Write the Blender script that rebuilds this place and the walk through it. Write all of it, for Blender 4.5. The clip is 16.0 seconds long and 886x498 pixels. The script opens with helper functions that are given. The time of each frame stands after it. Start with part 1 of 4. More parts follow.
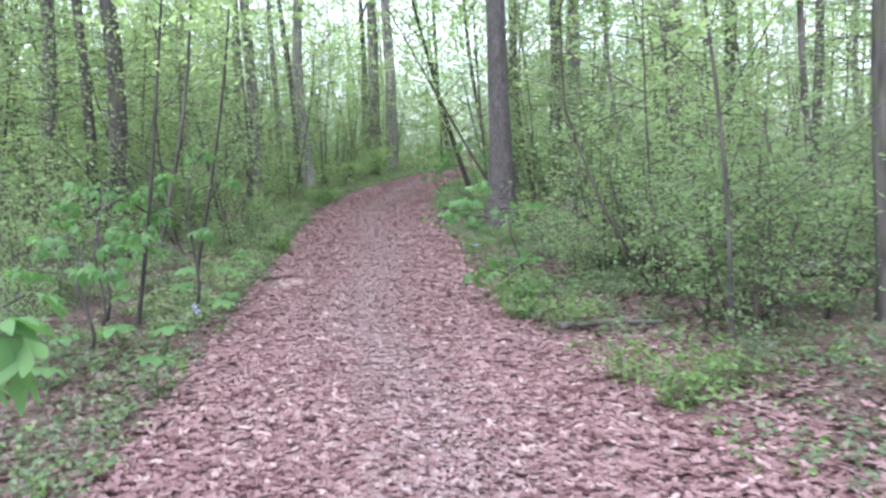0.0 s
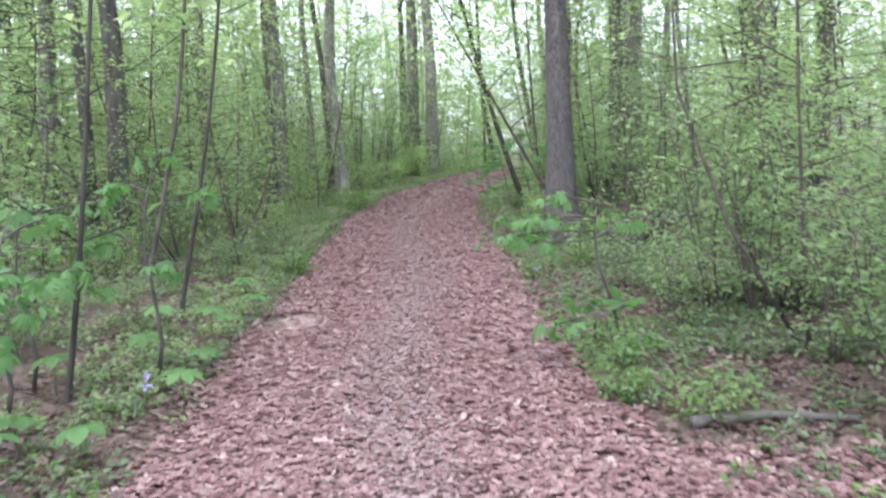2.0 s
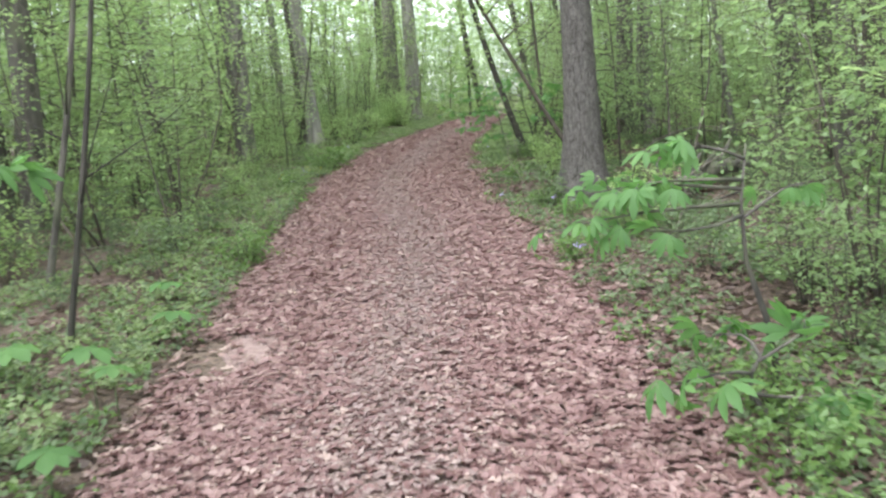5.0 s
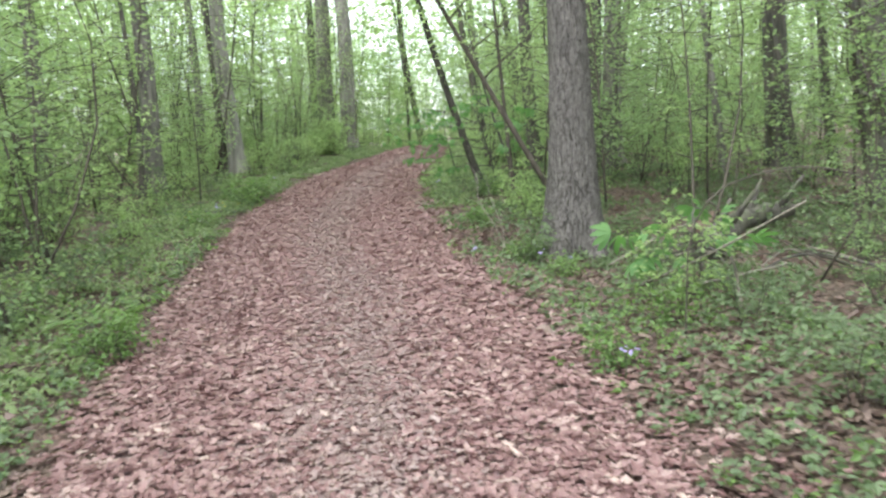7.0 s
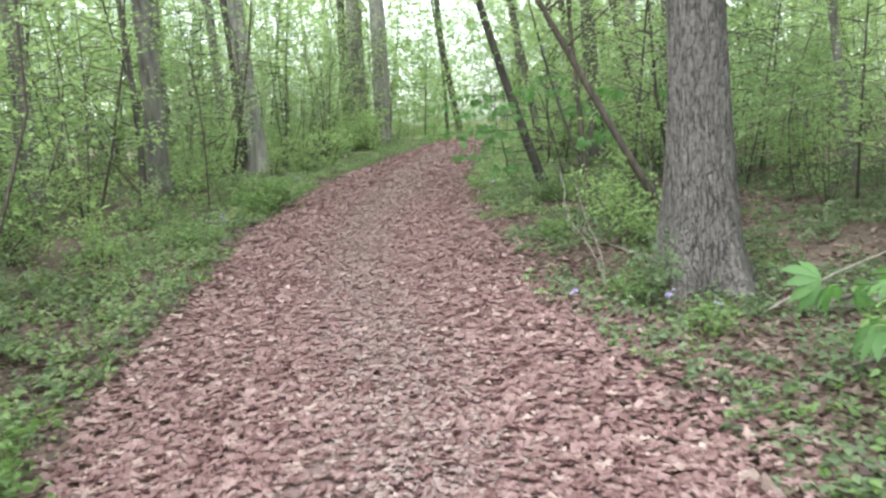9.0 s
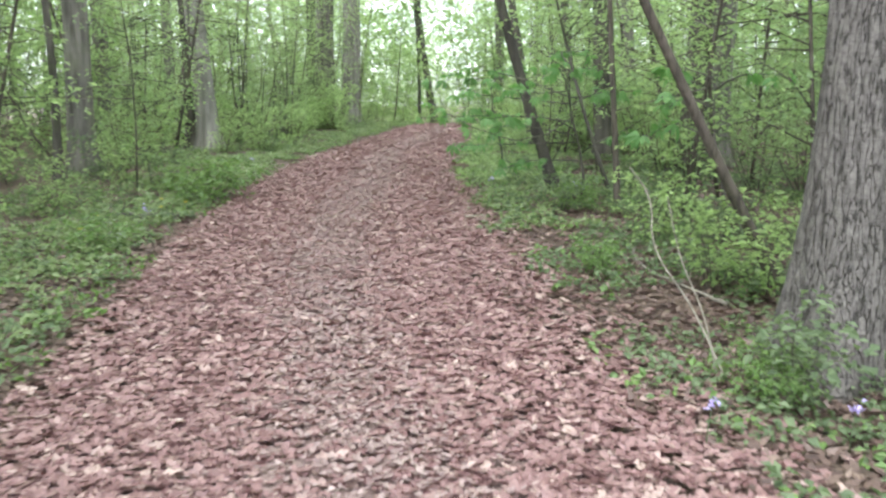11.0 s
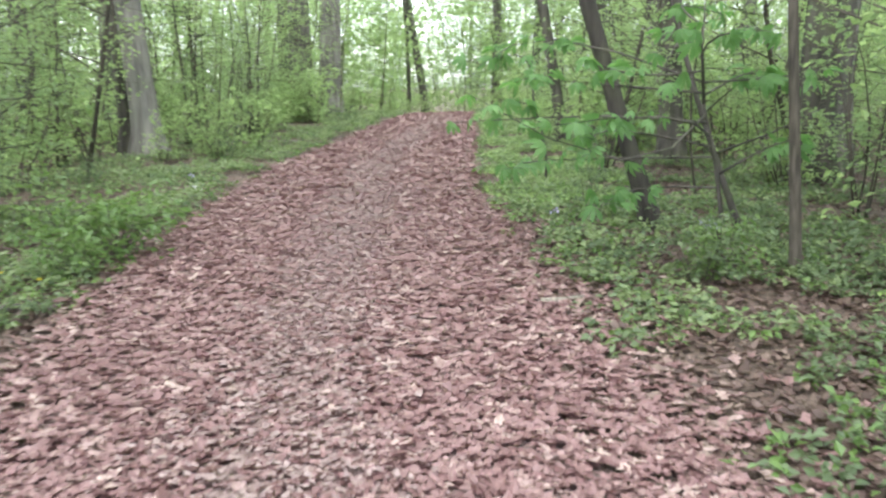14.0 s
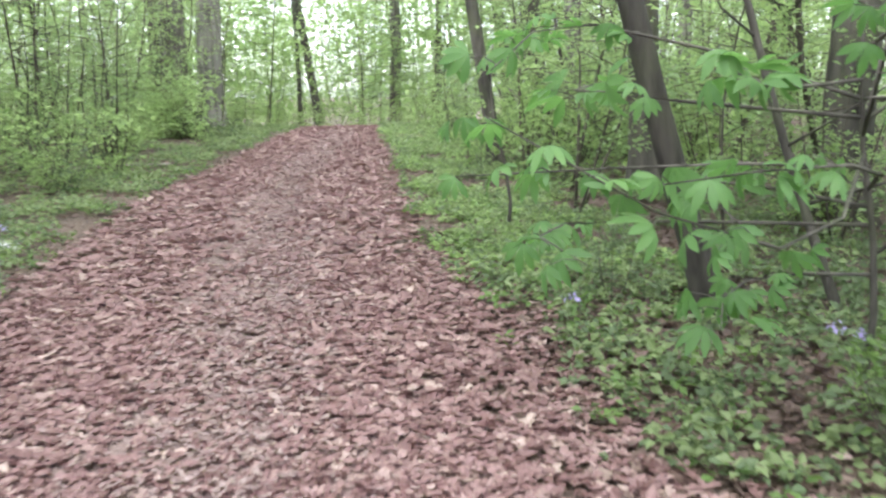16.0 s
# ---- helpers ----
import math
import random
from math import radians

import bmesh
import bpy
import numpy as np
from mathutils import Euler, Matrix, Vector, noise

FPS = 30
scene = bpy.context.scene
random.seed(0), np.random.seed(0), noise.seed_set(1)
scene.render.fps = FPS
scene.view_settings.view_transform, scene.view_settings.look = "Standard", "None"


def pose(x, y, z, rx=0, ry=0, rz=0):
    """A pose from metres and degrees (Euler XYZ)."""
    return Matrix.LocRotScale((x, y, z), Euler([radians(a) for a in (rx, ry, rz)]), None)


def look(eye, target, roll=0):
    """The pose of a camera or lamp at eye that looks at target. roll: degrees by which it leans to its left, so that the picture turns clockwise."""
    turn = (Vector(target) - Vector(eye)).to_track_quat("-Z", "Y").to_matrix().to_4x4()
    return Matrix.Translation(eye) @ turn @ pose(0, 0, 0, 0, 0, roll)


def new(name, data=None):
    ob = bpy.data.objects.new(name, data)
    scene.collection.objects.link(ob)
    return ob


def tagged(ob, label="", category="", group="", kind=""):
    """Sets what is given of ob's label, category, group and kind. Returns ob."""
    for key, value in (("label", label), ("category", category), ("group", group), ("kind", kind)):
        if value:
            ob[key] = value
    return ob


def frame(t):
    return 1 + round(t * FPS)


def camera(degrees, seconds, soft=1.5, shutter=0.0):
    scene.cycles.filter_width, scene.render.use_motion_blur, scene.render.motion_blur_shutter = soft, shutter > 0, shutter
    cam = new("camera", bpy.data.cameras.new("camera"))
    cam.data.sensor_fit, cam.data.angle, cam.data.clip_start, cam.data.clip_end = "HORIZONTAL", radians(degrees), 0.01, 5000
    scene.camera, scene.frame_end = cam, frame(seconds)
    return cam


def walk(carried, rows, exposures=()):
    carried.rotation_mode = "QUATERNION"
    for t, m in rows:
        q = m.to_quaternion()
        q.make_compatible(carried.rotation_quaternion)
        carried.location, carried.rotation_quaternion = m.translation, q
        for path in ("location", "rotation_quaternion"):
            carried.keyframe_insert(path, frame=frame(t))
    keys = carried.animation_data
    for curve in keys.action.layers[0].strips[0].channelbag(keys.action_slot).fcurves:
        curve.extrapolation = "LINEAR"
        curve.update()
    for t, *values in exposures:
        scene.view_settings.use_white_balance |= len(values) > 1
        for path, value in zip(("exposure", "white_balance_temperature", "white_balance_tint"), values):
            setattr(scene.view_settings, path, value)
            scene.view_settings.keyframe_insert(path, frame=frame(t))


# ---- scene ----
cam = camera(55.0, 16.0, 2.5, 0.4)
PATH = [
    (0.0, pose(0.000, 0.000, 1.605, 83.50, 1.90, -0.20)),
    (0.5, pose(-0.021, 0.642, 1.584, 84.30, 4.10, 1.10)),
    (1.0, pose(-0.064, 1.402, 1.551, 82.80, 2.90, 0.10)),
    (1.5, pose(-0.096, 2.054, 1.573, 82.40, 4.70, 0.40)),
    (2.0, pose(-0.139, 2.643, 1.616, 83.50, 2.20, 2.50)),
    (2.5, pose(-0.171, 3.071, 1.637, 85.60, 2.00, 3.20)),
    (3.0, pose(-0.107, 3.467, 1.637, 84.60, 2.90, 5.00)),
    (3.5, pose(-0.128, 3.798, 1.594, 83.00, 3.50, 5.80)),
    (6.0, pose(-0.653, 6.891, 1.487, 79.60, 3.40, -2.80)),
    (6.5, pose(-0.685, 7.554, 1.466, 80.40, 2.30, -3.30)),
    (7.0, pose(-0.738, 8.282, 1.455, 81.80, 3.10, -3.50)),
    (7.5, pose(-0.749, 8.945, 1.423, 80.00, 2.60, -2.20)),
    (8.0, pose(-0.802, 9.673, 1.412, 79.80, 3.20, -1.30)),
    (8.5, pose(-0.845, 10.336, 1.423, 81.60, 3.80, -1.30)),
    (11.0, pose(-1.200, 13.436, 1.376, 80.35, 0.20, -3.75)),
    (11.5, pose(-1.224, 14.070, 1.386, 80.95, 0.00, -6.15)),
    (12.0, pose(-1.243, 14.778, 1.399, 81.25, 0.10, -2.95)),
    (12.5, pose(-1.260, 15.397, 1.422, 80.65, 2.90, -3.35)),
    (13.0, pose(-1.274, 16.078, 1.434, 81.85, 1.70, -0.55)),
    (13.5, pose(-1.334, 16.686, 1.451, 80.25, 1.70, -3.65)),
    (14.0, pose(-1.361, 17.374, 1.442, 79.25, 1.10, -5.05)),
    (14.5, pose(-1.405, 18.008, 1.452, 78.15, 1.10, -9.15)),
    (15.0, pose(-1.418, 18.703, 1.450, 78.05, 1.00, -8.05)),
    (15.5, pose(-1.464, 19.310, 1.481, 79.55, 2.90, -10.75)),
    (16.0, pose(-1.443, 19.995, 1.479, 79.75, 0.80, -12.65)),
]
walk(cam, PATH, [(0.0, 1.98, 5550, 15), (1.5, 1.98, 5650, 15), (3.0, 2.0, 5850, 10), (6.0, 2.08, 6200, 4), (10.0, 2.24, 6100, 5), (16.0, 2.47, 6050, 11)])

# ---- light ----
world = bpy.data.worlds.new("overcast_sky")
scene.world = world
world.use_nodes = True
wn = world.node_tree.nodes
sky = wn.new("ShaderNodeTexSky")
sky.sky_type = "NISHITA"
sky.sun_disc = False
sky.sun_elevation = radians(70)
sky.sun_rotation = radians(215)
sky.air_density, sky.dust_density, sky.ozone_density = 1.0, 1.5, 1.0
wn["Background"].inputs["Strength"].default_value = 0.15
cloud = wn.new("ShaderNodeHueSaturation")
cloud.inputs["Saturation"].default_value = 0.25
cloud.inputs["Value"].default_value = 1.1
world.node_tree.links.new(sky.outputs["Color"], cloud.inputs["Color"])
world.node_tree.links.new(cloud.outputs["Color"], wn["Background"].inputs["Color"])
sun = new("sun", bpy.data.lights.new("sun", "SUN"))
sun.data.energy, sun.data.angle, sun.data.color = 1.3, radians(75), (1.0, 0.96, 0.9)
SUN_AZ = radians(215)
sun.matrix_world = look((20 * math.sin(SUN_AZ), 20 * math.cos(SUN_AZ), 55), (0, 0, 0))

rng = np.random.default_rng(7)


# ---- materials ----
def nodes_of(name):
    m = bpy.data.materials.new(name)
    m.use_nodes = True
    nt = m.node_tree
    return m, nt, nt.nodes, nt.links, nt.nodes["Principled BSDF"]


def ramp(nd, stops):
    r = nd.new("ShaderNodeValToRGB")
    e = r.color_ramp.elements
    while len(e) < len(stops):
        e.new(0.5)
    for k, (p, c) in zip(e, stops):
        k.position, k.color = p, (*c, 1)
    return r


def tex(nd, ln, kind, scale, detail=4.0, stretch=None):
    n = nd.new(kind)
    n.inputs["Scale"].default_value = scale
    if "Detail" in n.inputs:
        n.inputs["Detail"].default_value = detail
    co = nd.new("ShaderNodeTexCoord")
    mp = nd.new("ShaderNodeMapping")
    mp.inputs["Scale"].default_value = stretch or (1, 1, 1)
    ln.new(co.outputs["Object"], mp.inputs["Vector"])
    ln.new(mp.outputs["Vector"], n.inputs["Vector"])
    return n


def leaf_material(name, dark, mid, light, glow, gloss=0.45, through_part=0.4):
    """A living leaf: reflects green, lets yellow-green light through; each leaf differs."""
    m, nt, nd, ln, bs = nodes_of(name)
    geo = nd.new("ShaderNodeNewGeometry")
    info = nd.new("ShaderNodeObjectInfo")
    r = ramp(nd, [(0.0, dark), (0.5, mid), (1.0, light)])
    add = nd.new("ShaderNodeMath")
    add.operation = "MULTIPLY_ADD"
    add.inputs[1].default_value = 0.65
    sc = nd.new("ShaderNodeMath")
    sc.operation = "MULTIPLY"
    sc.inputs[1].default_value = 0.35
    ln.new(info.outputs["Random"], sc.inputs[0])
    ln.new(geo.outputs["Random Per Island"], add.inputs[0])
    ln.new(sc.outputs[0], add.inputs[2])
    ln.new(add.outputs[0], r.inputs["Fac"])
    bs.inputs["Roughness"].default_value = gloss
    ln.new(r.outputs["Color"], bs.inputs["Base Color"])
    tl = nd.new("ShaderNodeBsdfTranslucent")
    mixc = nd.new("ShaderNodeMix")
    mixc.data_type = "RGBA"
    mixc.inputs["Factor"].default_value = 0.7
    ln.new(r.outputs["Color"], mixc.inputs["A"])
    mixc.inputs["B"].default_value = (*glow, 1)
    ln.new(mixc.outputs["Result"], tl.inputs["Color"])
    mx = nd.new("ShaderNodeMixShader")
    mx.inputs["Fac"].default_value = through_part
    ln.new(bs.outputs[0], mx.inputs[1])
    ln.new(tl.outputs[0], mx.inputs[2])
    ln.new(mx.outputs[0], nd["Material Output"].inputs["Surface"])
    return m


def bark_material(name, dark, light, scale=1.0, bump=0.6, moss=0.0):
    m, nt, nd, ln, bs = nodes_of(name)
    furrow = tex(nd, ln, "ShaderNodeTexNoise", 14 * scale, 5, (1, 1, 0.16))
    patch = tex(nd, ln, "ShaderNodeTexNoise", 2.2, 3, (1, 1, 0.5))
    r = ramp(nd, [(0.3, dark), (0.62, light)])
    ln.new(furrow.outputs["Fac"], r.inputs["Fac"])
    pr = ramp(nd, [(0.35, (0.62, 0.62, 0.6)), (0.7, (1.1, 1.08, 1.05))])
    ln.new(patch.outputs["Fac"], pr.inputs["Fac"])
    mul = nd.new("ShaderNodeMix")
    mul.data_type, mul.blend_type = "RGBA", "MULTIPLY"
    mul.inputs["Factor"].default_value = 1
    ln.new(r.outputs["Color"], mul.inputs["A"])
    ln.new(pr.outputs["Color"], mul.inputs["B"])
    out = mul.outputs["Result"]
    if moss:
        mo = tex(nd, ln, "ShaderNodeTexNoise", 3.1, 4)
        mr = ramp(nd, [(0.5, (0, 0, 0)), (0.66, (moss, moss, moss))])
        ln.new(mo.outputs["Fac"], mr.inputs["Fac"])
        mm = nd.new("ShaderNodeMix")
        mm.data_type = "RGBA"
        ln.new(mr.outputs["Color"], mm.inputs["Factor"])
        ln.new(out, mm.inputs["A"])
        mm.inputs["B"].default_value = (0.1, 0.12, 0.05, 1)
        out = mm.outputs["Result"]
    ln.new(out, bs.inputs["Base Color"])
    bs.inputs["Roughness"].default_value = 0.95
    b = nd.new("ShaderNodeBump")
    b.inputs["Strength"].default_value, b.inputs["Distance"].default_value = bump, 0.02
    ln.new(furrow.outputs["Fac"], b.inputs["Height"])
    ln.new(b.outputs[0], bs.inputs["Normal"])
    return m


def oak_material():
    """Old oak: grey ridges that run up the trunk between dark, branching cracks."""
    m, nt, nd, ln, bs = nodes_of("oak_bark")

    def ridge(scale, stretch, stops):
        n = tex(nd, ln, "ShaderNodeTexNoise", scale, 2.5, stretch)
        n.inputs["Distortion"].default_value = 0.6
        sub = nd.new("ShaderNodeMath")
        sub.operation = "SUBTRACT"
        sub.inputs[1].default_value = 0.5
        ln.new(n.outputs["Fac"], sub.inputs[0])
        ab = nd.new("ShaderNodeMath")
        ab.operation = "ABSOLUTE"
        ln.new(sub.outputs[0], ab.inputs[0])
        r = ramp(nd, stops)
        ln.new(ab.outputs[0], r.inputs["Fac"])
        return r

    up = ridge(40, (1, 1, 0.13), [(0.0, (0.36, 0.34, 0.33)), (0.018, (0.56, 0.54, 0.53)), (0.04, (0.93, 0.93, 0.93)), (0.2, (1.04, 1.04, 1.04))])
    across = ridge(26, (0.45, 0.45, 1.0), [(0.0, (0.6, 0.6, 0.6)), (0.025, (0.9, 0.9, 0.9)), (0.08, (1, 1, 1))])
    fine = tex(nd, ln, "ShaderNodeTexNoise", 85, 5, (1, 1, 0.3))
    base = ramp(nd, [(0.3, (0.092, 0.081, 0.076)), (0.7, (0.175, 0.155, 0.147))])
    ln.new(fine.outputs["Fac"], base.inputs["Fac"])
    out = base.outputs["Color"]
    for r in (up, across):
        mul = nd.new("ShaderNodeMix")
        mul.data_type, mul.blend_type = "RGBA", "MULTIPLY"
        mul.inputs["Factor"].default_value = 1
        ln.new(out, mul.inputs["A"])
        ln.new(r.outputs["Color"], mul.inputs["B"])
        out = mul.outputs["Result"]
    ln.new(out, bs.inputs["Base Color"])
    bs.inputs["Roughness"].default_value = 0.95
    b = nd.new("ShaderNodeBump")
    b.inputs["Strength"].default_value, b.inputs["Distance"].default_value = 1.0, 0.03
    ln.new(up.outputs["Color"], b.inputs["Height"])
    ln.new(b.outputs[0], bs.inputs["Normal"])
    return m


def litter_material(name, stops):
    """Dry fallen leaves: each leaf has its own brown, with veins and blotches."""
    m, nt, nd, ln, bs = nodes_of(name)
    geo = nd.new("ShaderNodeNewGeometry")
    r = ramp(nd, stops)
    ln.new(geo.outputs["Random Per Island"], r.inputs["Fac"])
    n = tex(nd, ln, "ShaderNodeTexNoise", 60, 4)
    nr = ramp(nd, [(0.32, (0.8, 0.79, 0.79)), (0.5, (0.99, 0.98, 0.98)), (0.7, (1.16, 1.17, 1.17))])
    ln.new(n.outputs["Fac"], nr.inputs["Fac"])
    mul = nd.new("ShaderNodeMix")
    mul.data_type, mul.blend_type = "RGBA", "MULTIPLY"
    mul.inputs["Factor"].default_value = 1
    ln.new(r.outputs["Color"], mul.inputs["A"])
    ln.new(nr.outputs["Color"], mul.inputs["B"])
    ln.new(mul.outputs["Result"], bs.inputs["Base Color"])
    bs.inputs["Roughness"].default_value = 0.5
    tl = nd.new("ShaderNodeBsdfTranslucent")
    ln.new(mul.outputs["Result"], tl.inputs["Color"])
    mx = nd.new("ShaderNodeMixShader")
    mx.inputs["Fac"].default_value = 0.3
    ln.new(bs.outputs[0], mx.inputs[1])
    ln.new(tl.outputs[0], mx.inputs[2])
    ln.new(mx.outputs[0], nd["Material Output"].inputs["Surface"])
    return m


def soil_material(name, stops, leaf_scale):
    m, nt, nd, ln, bs = nodes_of(name)
    v = tex(nd, ln, "ShaderNodeTexVoronoi", leaf_scale)
    r = ramp(nd, stops)
    sep = nd.new("ShaderNodeSeparateColor")
    ln.new(v.outputs["Color"], sep.inputs["Color"])
    ln.new(sep.outputs["Red"], r.inputs["Fac"])
    big = tex(nd, ln, "ShaderNodeTexNoise", 0.9, 5)
    br = ramp(nd, [(0.35, (0.65, 0.66, 0.62)), (0.65, (1.1, 1.08, 1.06))])
    ln.new(big.outputs["Fac"], br.inputs["Fac"])
    mul = nd.new("ShaderNodeMix")
    mul.data_type, mul.blend_type = "RGBA", "MULTIPLY"
    mul.inputs["Factor"].default_value = 1
    ln.new(r.outputs["Color"], mul.inputs["A"])
    ln.new(br.outputs["Color"], mul.inputs["B"])
    ln.new(mul.outputs["Result"], bs.inputs["Base Color"])
    bs.inputs["Roughness"].default_value = 0.95
    b = nd.new("ShaderNodeBump")
    b.inputs["Strength"].default_value, b.inputs["Distance"].default_value = 0.8, 0.03
    ln.new(v.outputs["Distance"], b.inputs["Height"])
    ln.new(b.outputs[0], bs.inputs["Normal"])
    return m


SHRUB_LEAF = leaf_material("shrub_leaf", (0.12, 0.18, 0.078), (0.17, 0.25, 0.11), (0.23, 0.32, 0.14), (0.43, 0.58, 0.24), through_part=0.52)
CANOPY_LEAF = leaf_material("canopy_leaf", (0.135, 0.205, 0.07), (0.186, 0.272, 0.096), (0.245, 0.338, 0.127), (0.54, 0.69, 0.3), through_part=0.62)
HERB_LEAF = leaf_material("herb_leaf", (0.06, 0.088, 0.046), (0.098, 0.137, 0.071), (0.165, 0.215, 0.11), (0.25, 0.335, 0.138), gloss=0.6, through_part=0.38)
BROAD_LEAF = leaf_material("broad_leaf", (0.065, 0.135, 0.045), (0.1, 0.195, 0.065), (0.155, 0.27, 0.09), (0.23, 0.46, 0.11), gloss=0.65, through_part=0.45)
VERGE_LEAF = leaf_material("verge_leaf", (0.13, 0.17, 0.075), (0.185, 0.235, 0.11), (0.25, 0.31, 0.155), (0.4, 0.5, 0.22), gloss=0.6, through_part=0.42)
FERN_LEAF = leaf_material("bright_leaf", (0.085, 0.145, 0.045), (0.12, 0.198, 0.058), (0.17, 0.25, 0.075), (0.25, 0.38, 0.1))
BARK_GREY = bark_material("grey_bark", (0.08, 0.071, 0.067), (0.225, 0.205, 0.195), moss=0.3)
BARK_PALE = bark_material("pale_bark", (0.125, 0.114, 0.106), (0.285, 0.268, 0.252), 0.8, moss=0.15)
BARK_DARK = bark_material("dark_bark", (0.04, 0.035, 0.032), (0.128, 0.114, 0.103), moss=0.35)
BARK_MOSSY = bark_material("mossy_bark", (0.016, 0.014, 0.012), (0.066, 0.058, 0.051), moss=0.15)
BARK_OAK = oak_material()
TWIG = bark_material("twig_bark", (0.045, 0.037, 0.03), (0.125, 0.105, 0.088), 3, 0.3)
TWIG_PALE = bark_material("dead_wood", (0.12, 0.105, 0.09), (0.28, 0.25, 0.215), 3, 0.3)
LITTER = litter_material("fallen_leaves", [(0.0, (0.15, 0.075, 0.074)), (0.3, (0.222, 0.126, 0.124)), (0.7, (0.272, 0.165, 0.162)), (0.9, (0.33, 0.224, 0.212)), (1.0, (0.46, 0.35, 0.315))])
CRUMBS = litter_material("leaf_crumbs", [(0.0, (0.22, 0.15, 0.146)), (0.5, (0.29, 0.21, 0.203)), (1.0, (0.36, 0.275, 0.262))])
LITTER_TAN = litter_material("old_fallen_leaves", [(0.0, (0.06, 0.035, 0.03)), (0.4, (0.115, 0.072, 0.062)), (0.8, (0.165, 0.112, 0.096)), (1.0, (0.27, 0.196, 0.165))])
SOIL = soil_material("forest_soil", [(0.0, (0.034, 0.024, 0.019)), (0.5, (0.09, 0.063, 0.052)), (1.0, (0.17, 0.12, 0.1))], 34)
PATH_SOIL = soil_material("trodden_soil", [(0.0, (0.15, 0.088, 0.085)), (0.5, (0.22, 0.145, 0.142)), (1.0, (0.29, 0.205, 0.2))], 34)
STONE = bark_material("stone", (0.3, 0.3, 0.31), (0.5, 0.5, 0.51), 0.5, 0.3)
PETAL = leaf_material("violet_petal", (0.35, 0.28, 0.6), (0.45, 0.37, 0.7), (0.55, 0.47, 0.75), (0.5, 0.4, 0.8))


# ---- helpers for meshes ----
def mesh_of(name, verts, faces, material, smooth=False):
    me = bpy.data.meshes.new(name)
    me.from_pydata(np.asarray(verts).tolist(), [], faces if isinstance(faces, list) else faces.tolist())
    me.materials.append(material)
    if smooth:
        me.polygons.foreach_set("use_smooth", [True] * len(me.polygons))
    return me


def part(name, me, parent, label="", m=None):
    ob = new(name, me)
    ob.parent = parent
    if m is not None:
        ob.matrix_basis = m
    return tagged(ob, label) if label else ob


def empty(name, m):
    ob = new(name)
    ob.empty_display_size = 0.2
    ob.matrix_basis = m
    return ob


class Tubes:
    """Collects tapered tubes into one mesh."""

    def __init__(self):
        self.v, self.f = [], []

    def add(self, pts, radii, sides=6, cap=True):
        pts = [Vector(p) for p in pts]
        start = len(self.v)
        side = Vector((1, 0.13, 0.07))
        for i, p in enumerate(pts):
            d = (pts[min(i + 1, len(pts) - 1)] - pts[max(i - 1, 0)]).normalized()
            a = d.cross(side)
            a = (a if a.length > 1e-3 else d.cross(Vector((0, 1, 0)))).normalized()
            b = d.cross(a)
            for k in range(sides):
                w = 2 * math.pi * k / sides
                self.v.append(tuple(p + (a * math.cos(w) + b * math.sin(w)) * radii[i]))
        for i in range(len(pts) - 1):
            for k in range(sides):
                q, n = start + i * sides, (k + 1) % sides
                self.f.append([q + k, q + n, q + sides + n, q + sides + k])
        if cap:
            self.f.append([start + (len(pts) - 1) * sides + k for k in range(sides)])
            self.f.append([start + k for k in reversed(range(sides))])

    def mesh(self, name, material):
        return mesh_of(name, self.v, self.f, material, True)


def leaves_mesh(name, base, ahead, size, material, r, width=0.3, fold=0.14, droop=0.25):
    """One pointed, folded leaf at each base point, along ahead."""
    n = len(base)
    base, size = np.asarray(base, float), np.asarray(size, float)[:, None]
    u = np.asarray(ahead, float) + r.normal(0, 0.35, (n, 3))
    u[:, 2] -= droop
    u /= np.linalg.norm(u, axis=1)[:, None]
    up = np.array([0, 0, 1.0]) + r.normal(0, 0.45, (n, 3))
    w = np.cross(u, up)
    w /= np.linalg.norm(w, axis=1)[:, None] + 1e-9
    h = np.cross(w, u)
    mid = base + u * size * 0.45 + h * size * fold
    v = np.stack([base, mid + w * size * width, base + u * size, mid - w * size * width], 1).reshape(-1, 3)
    k = np.arange(n)[:, None] * 4
    f = np.concatenate([k + np.array([[0, 1, 2]]), k + np.array([[0, 2, 3]])])
    return mesh_of(name, v, f, material)


# ---- the lie of the land ----
LEFT_Y, LEFT_X = (-12, 4, 8, 11, 15, 21, 24, 29, 32, 38, 42), (-1.4, -1.7, -2.02, -2.28, -2.65, -3.0, -3.02, -2.62, -1.95, -0.9, 0.1)
RIGHT_Y, RIGHT_X = (-12, 3, 5.3, 8, 12, 15, 18, 22, 26, 30, 34, 39, 42), (1.6, 1.5, 1.2, 0.5, 0.2, 0.05, -0.3, -0.42, -0.3, 0.15, 0.7, 1.2, 1.7)


def left_edge(y):
    return float(np.interp(y, LEFT_Y, LEFT_X))


def right_edge(y):
    return float(np.interp(y, RIGHT_Y, RIGHT_X))


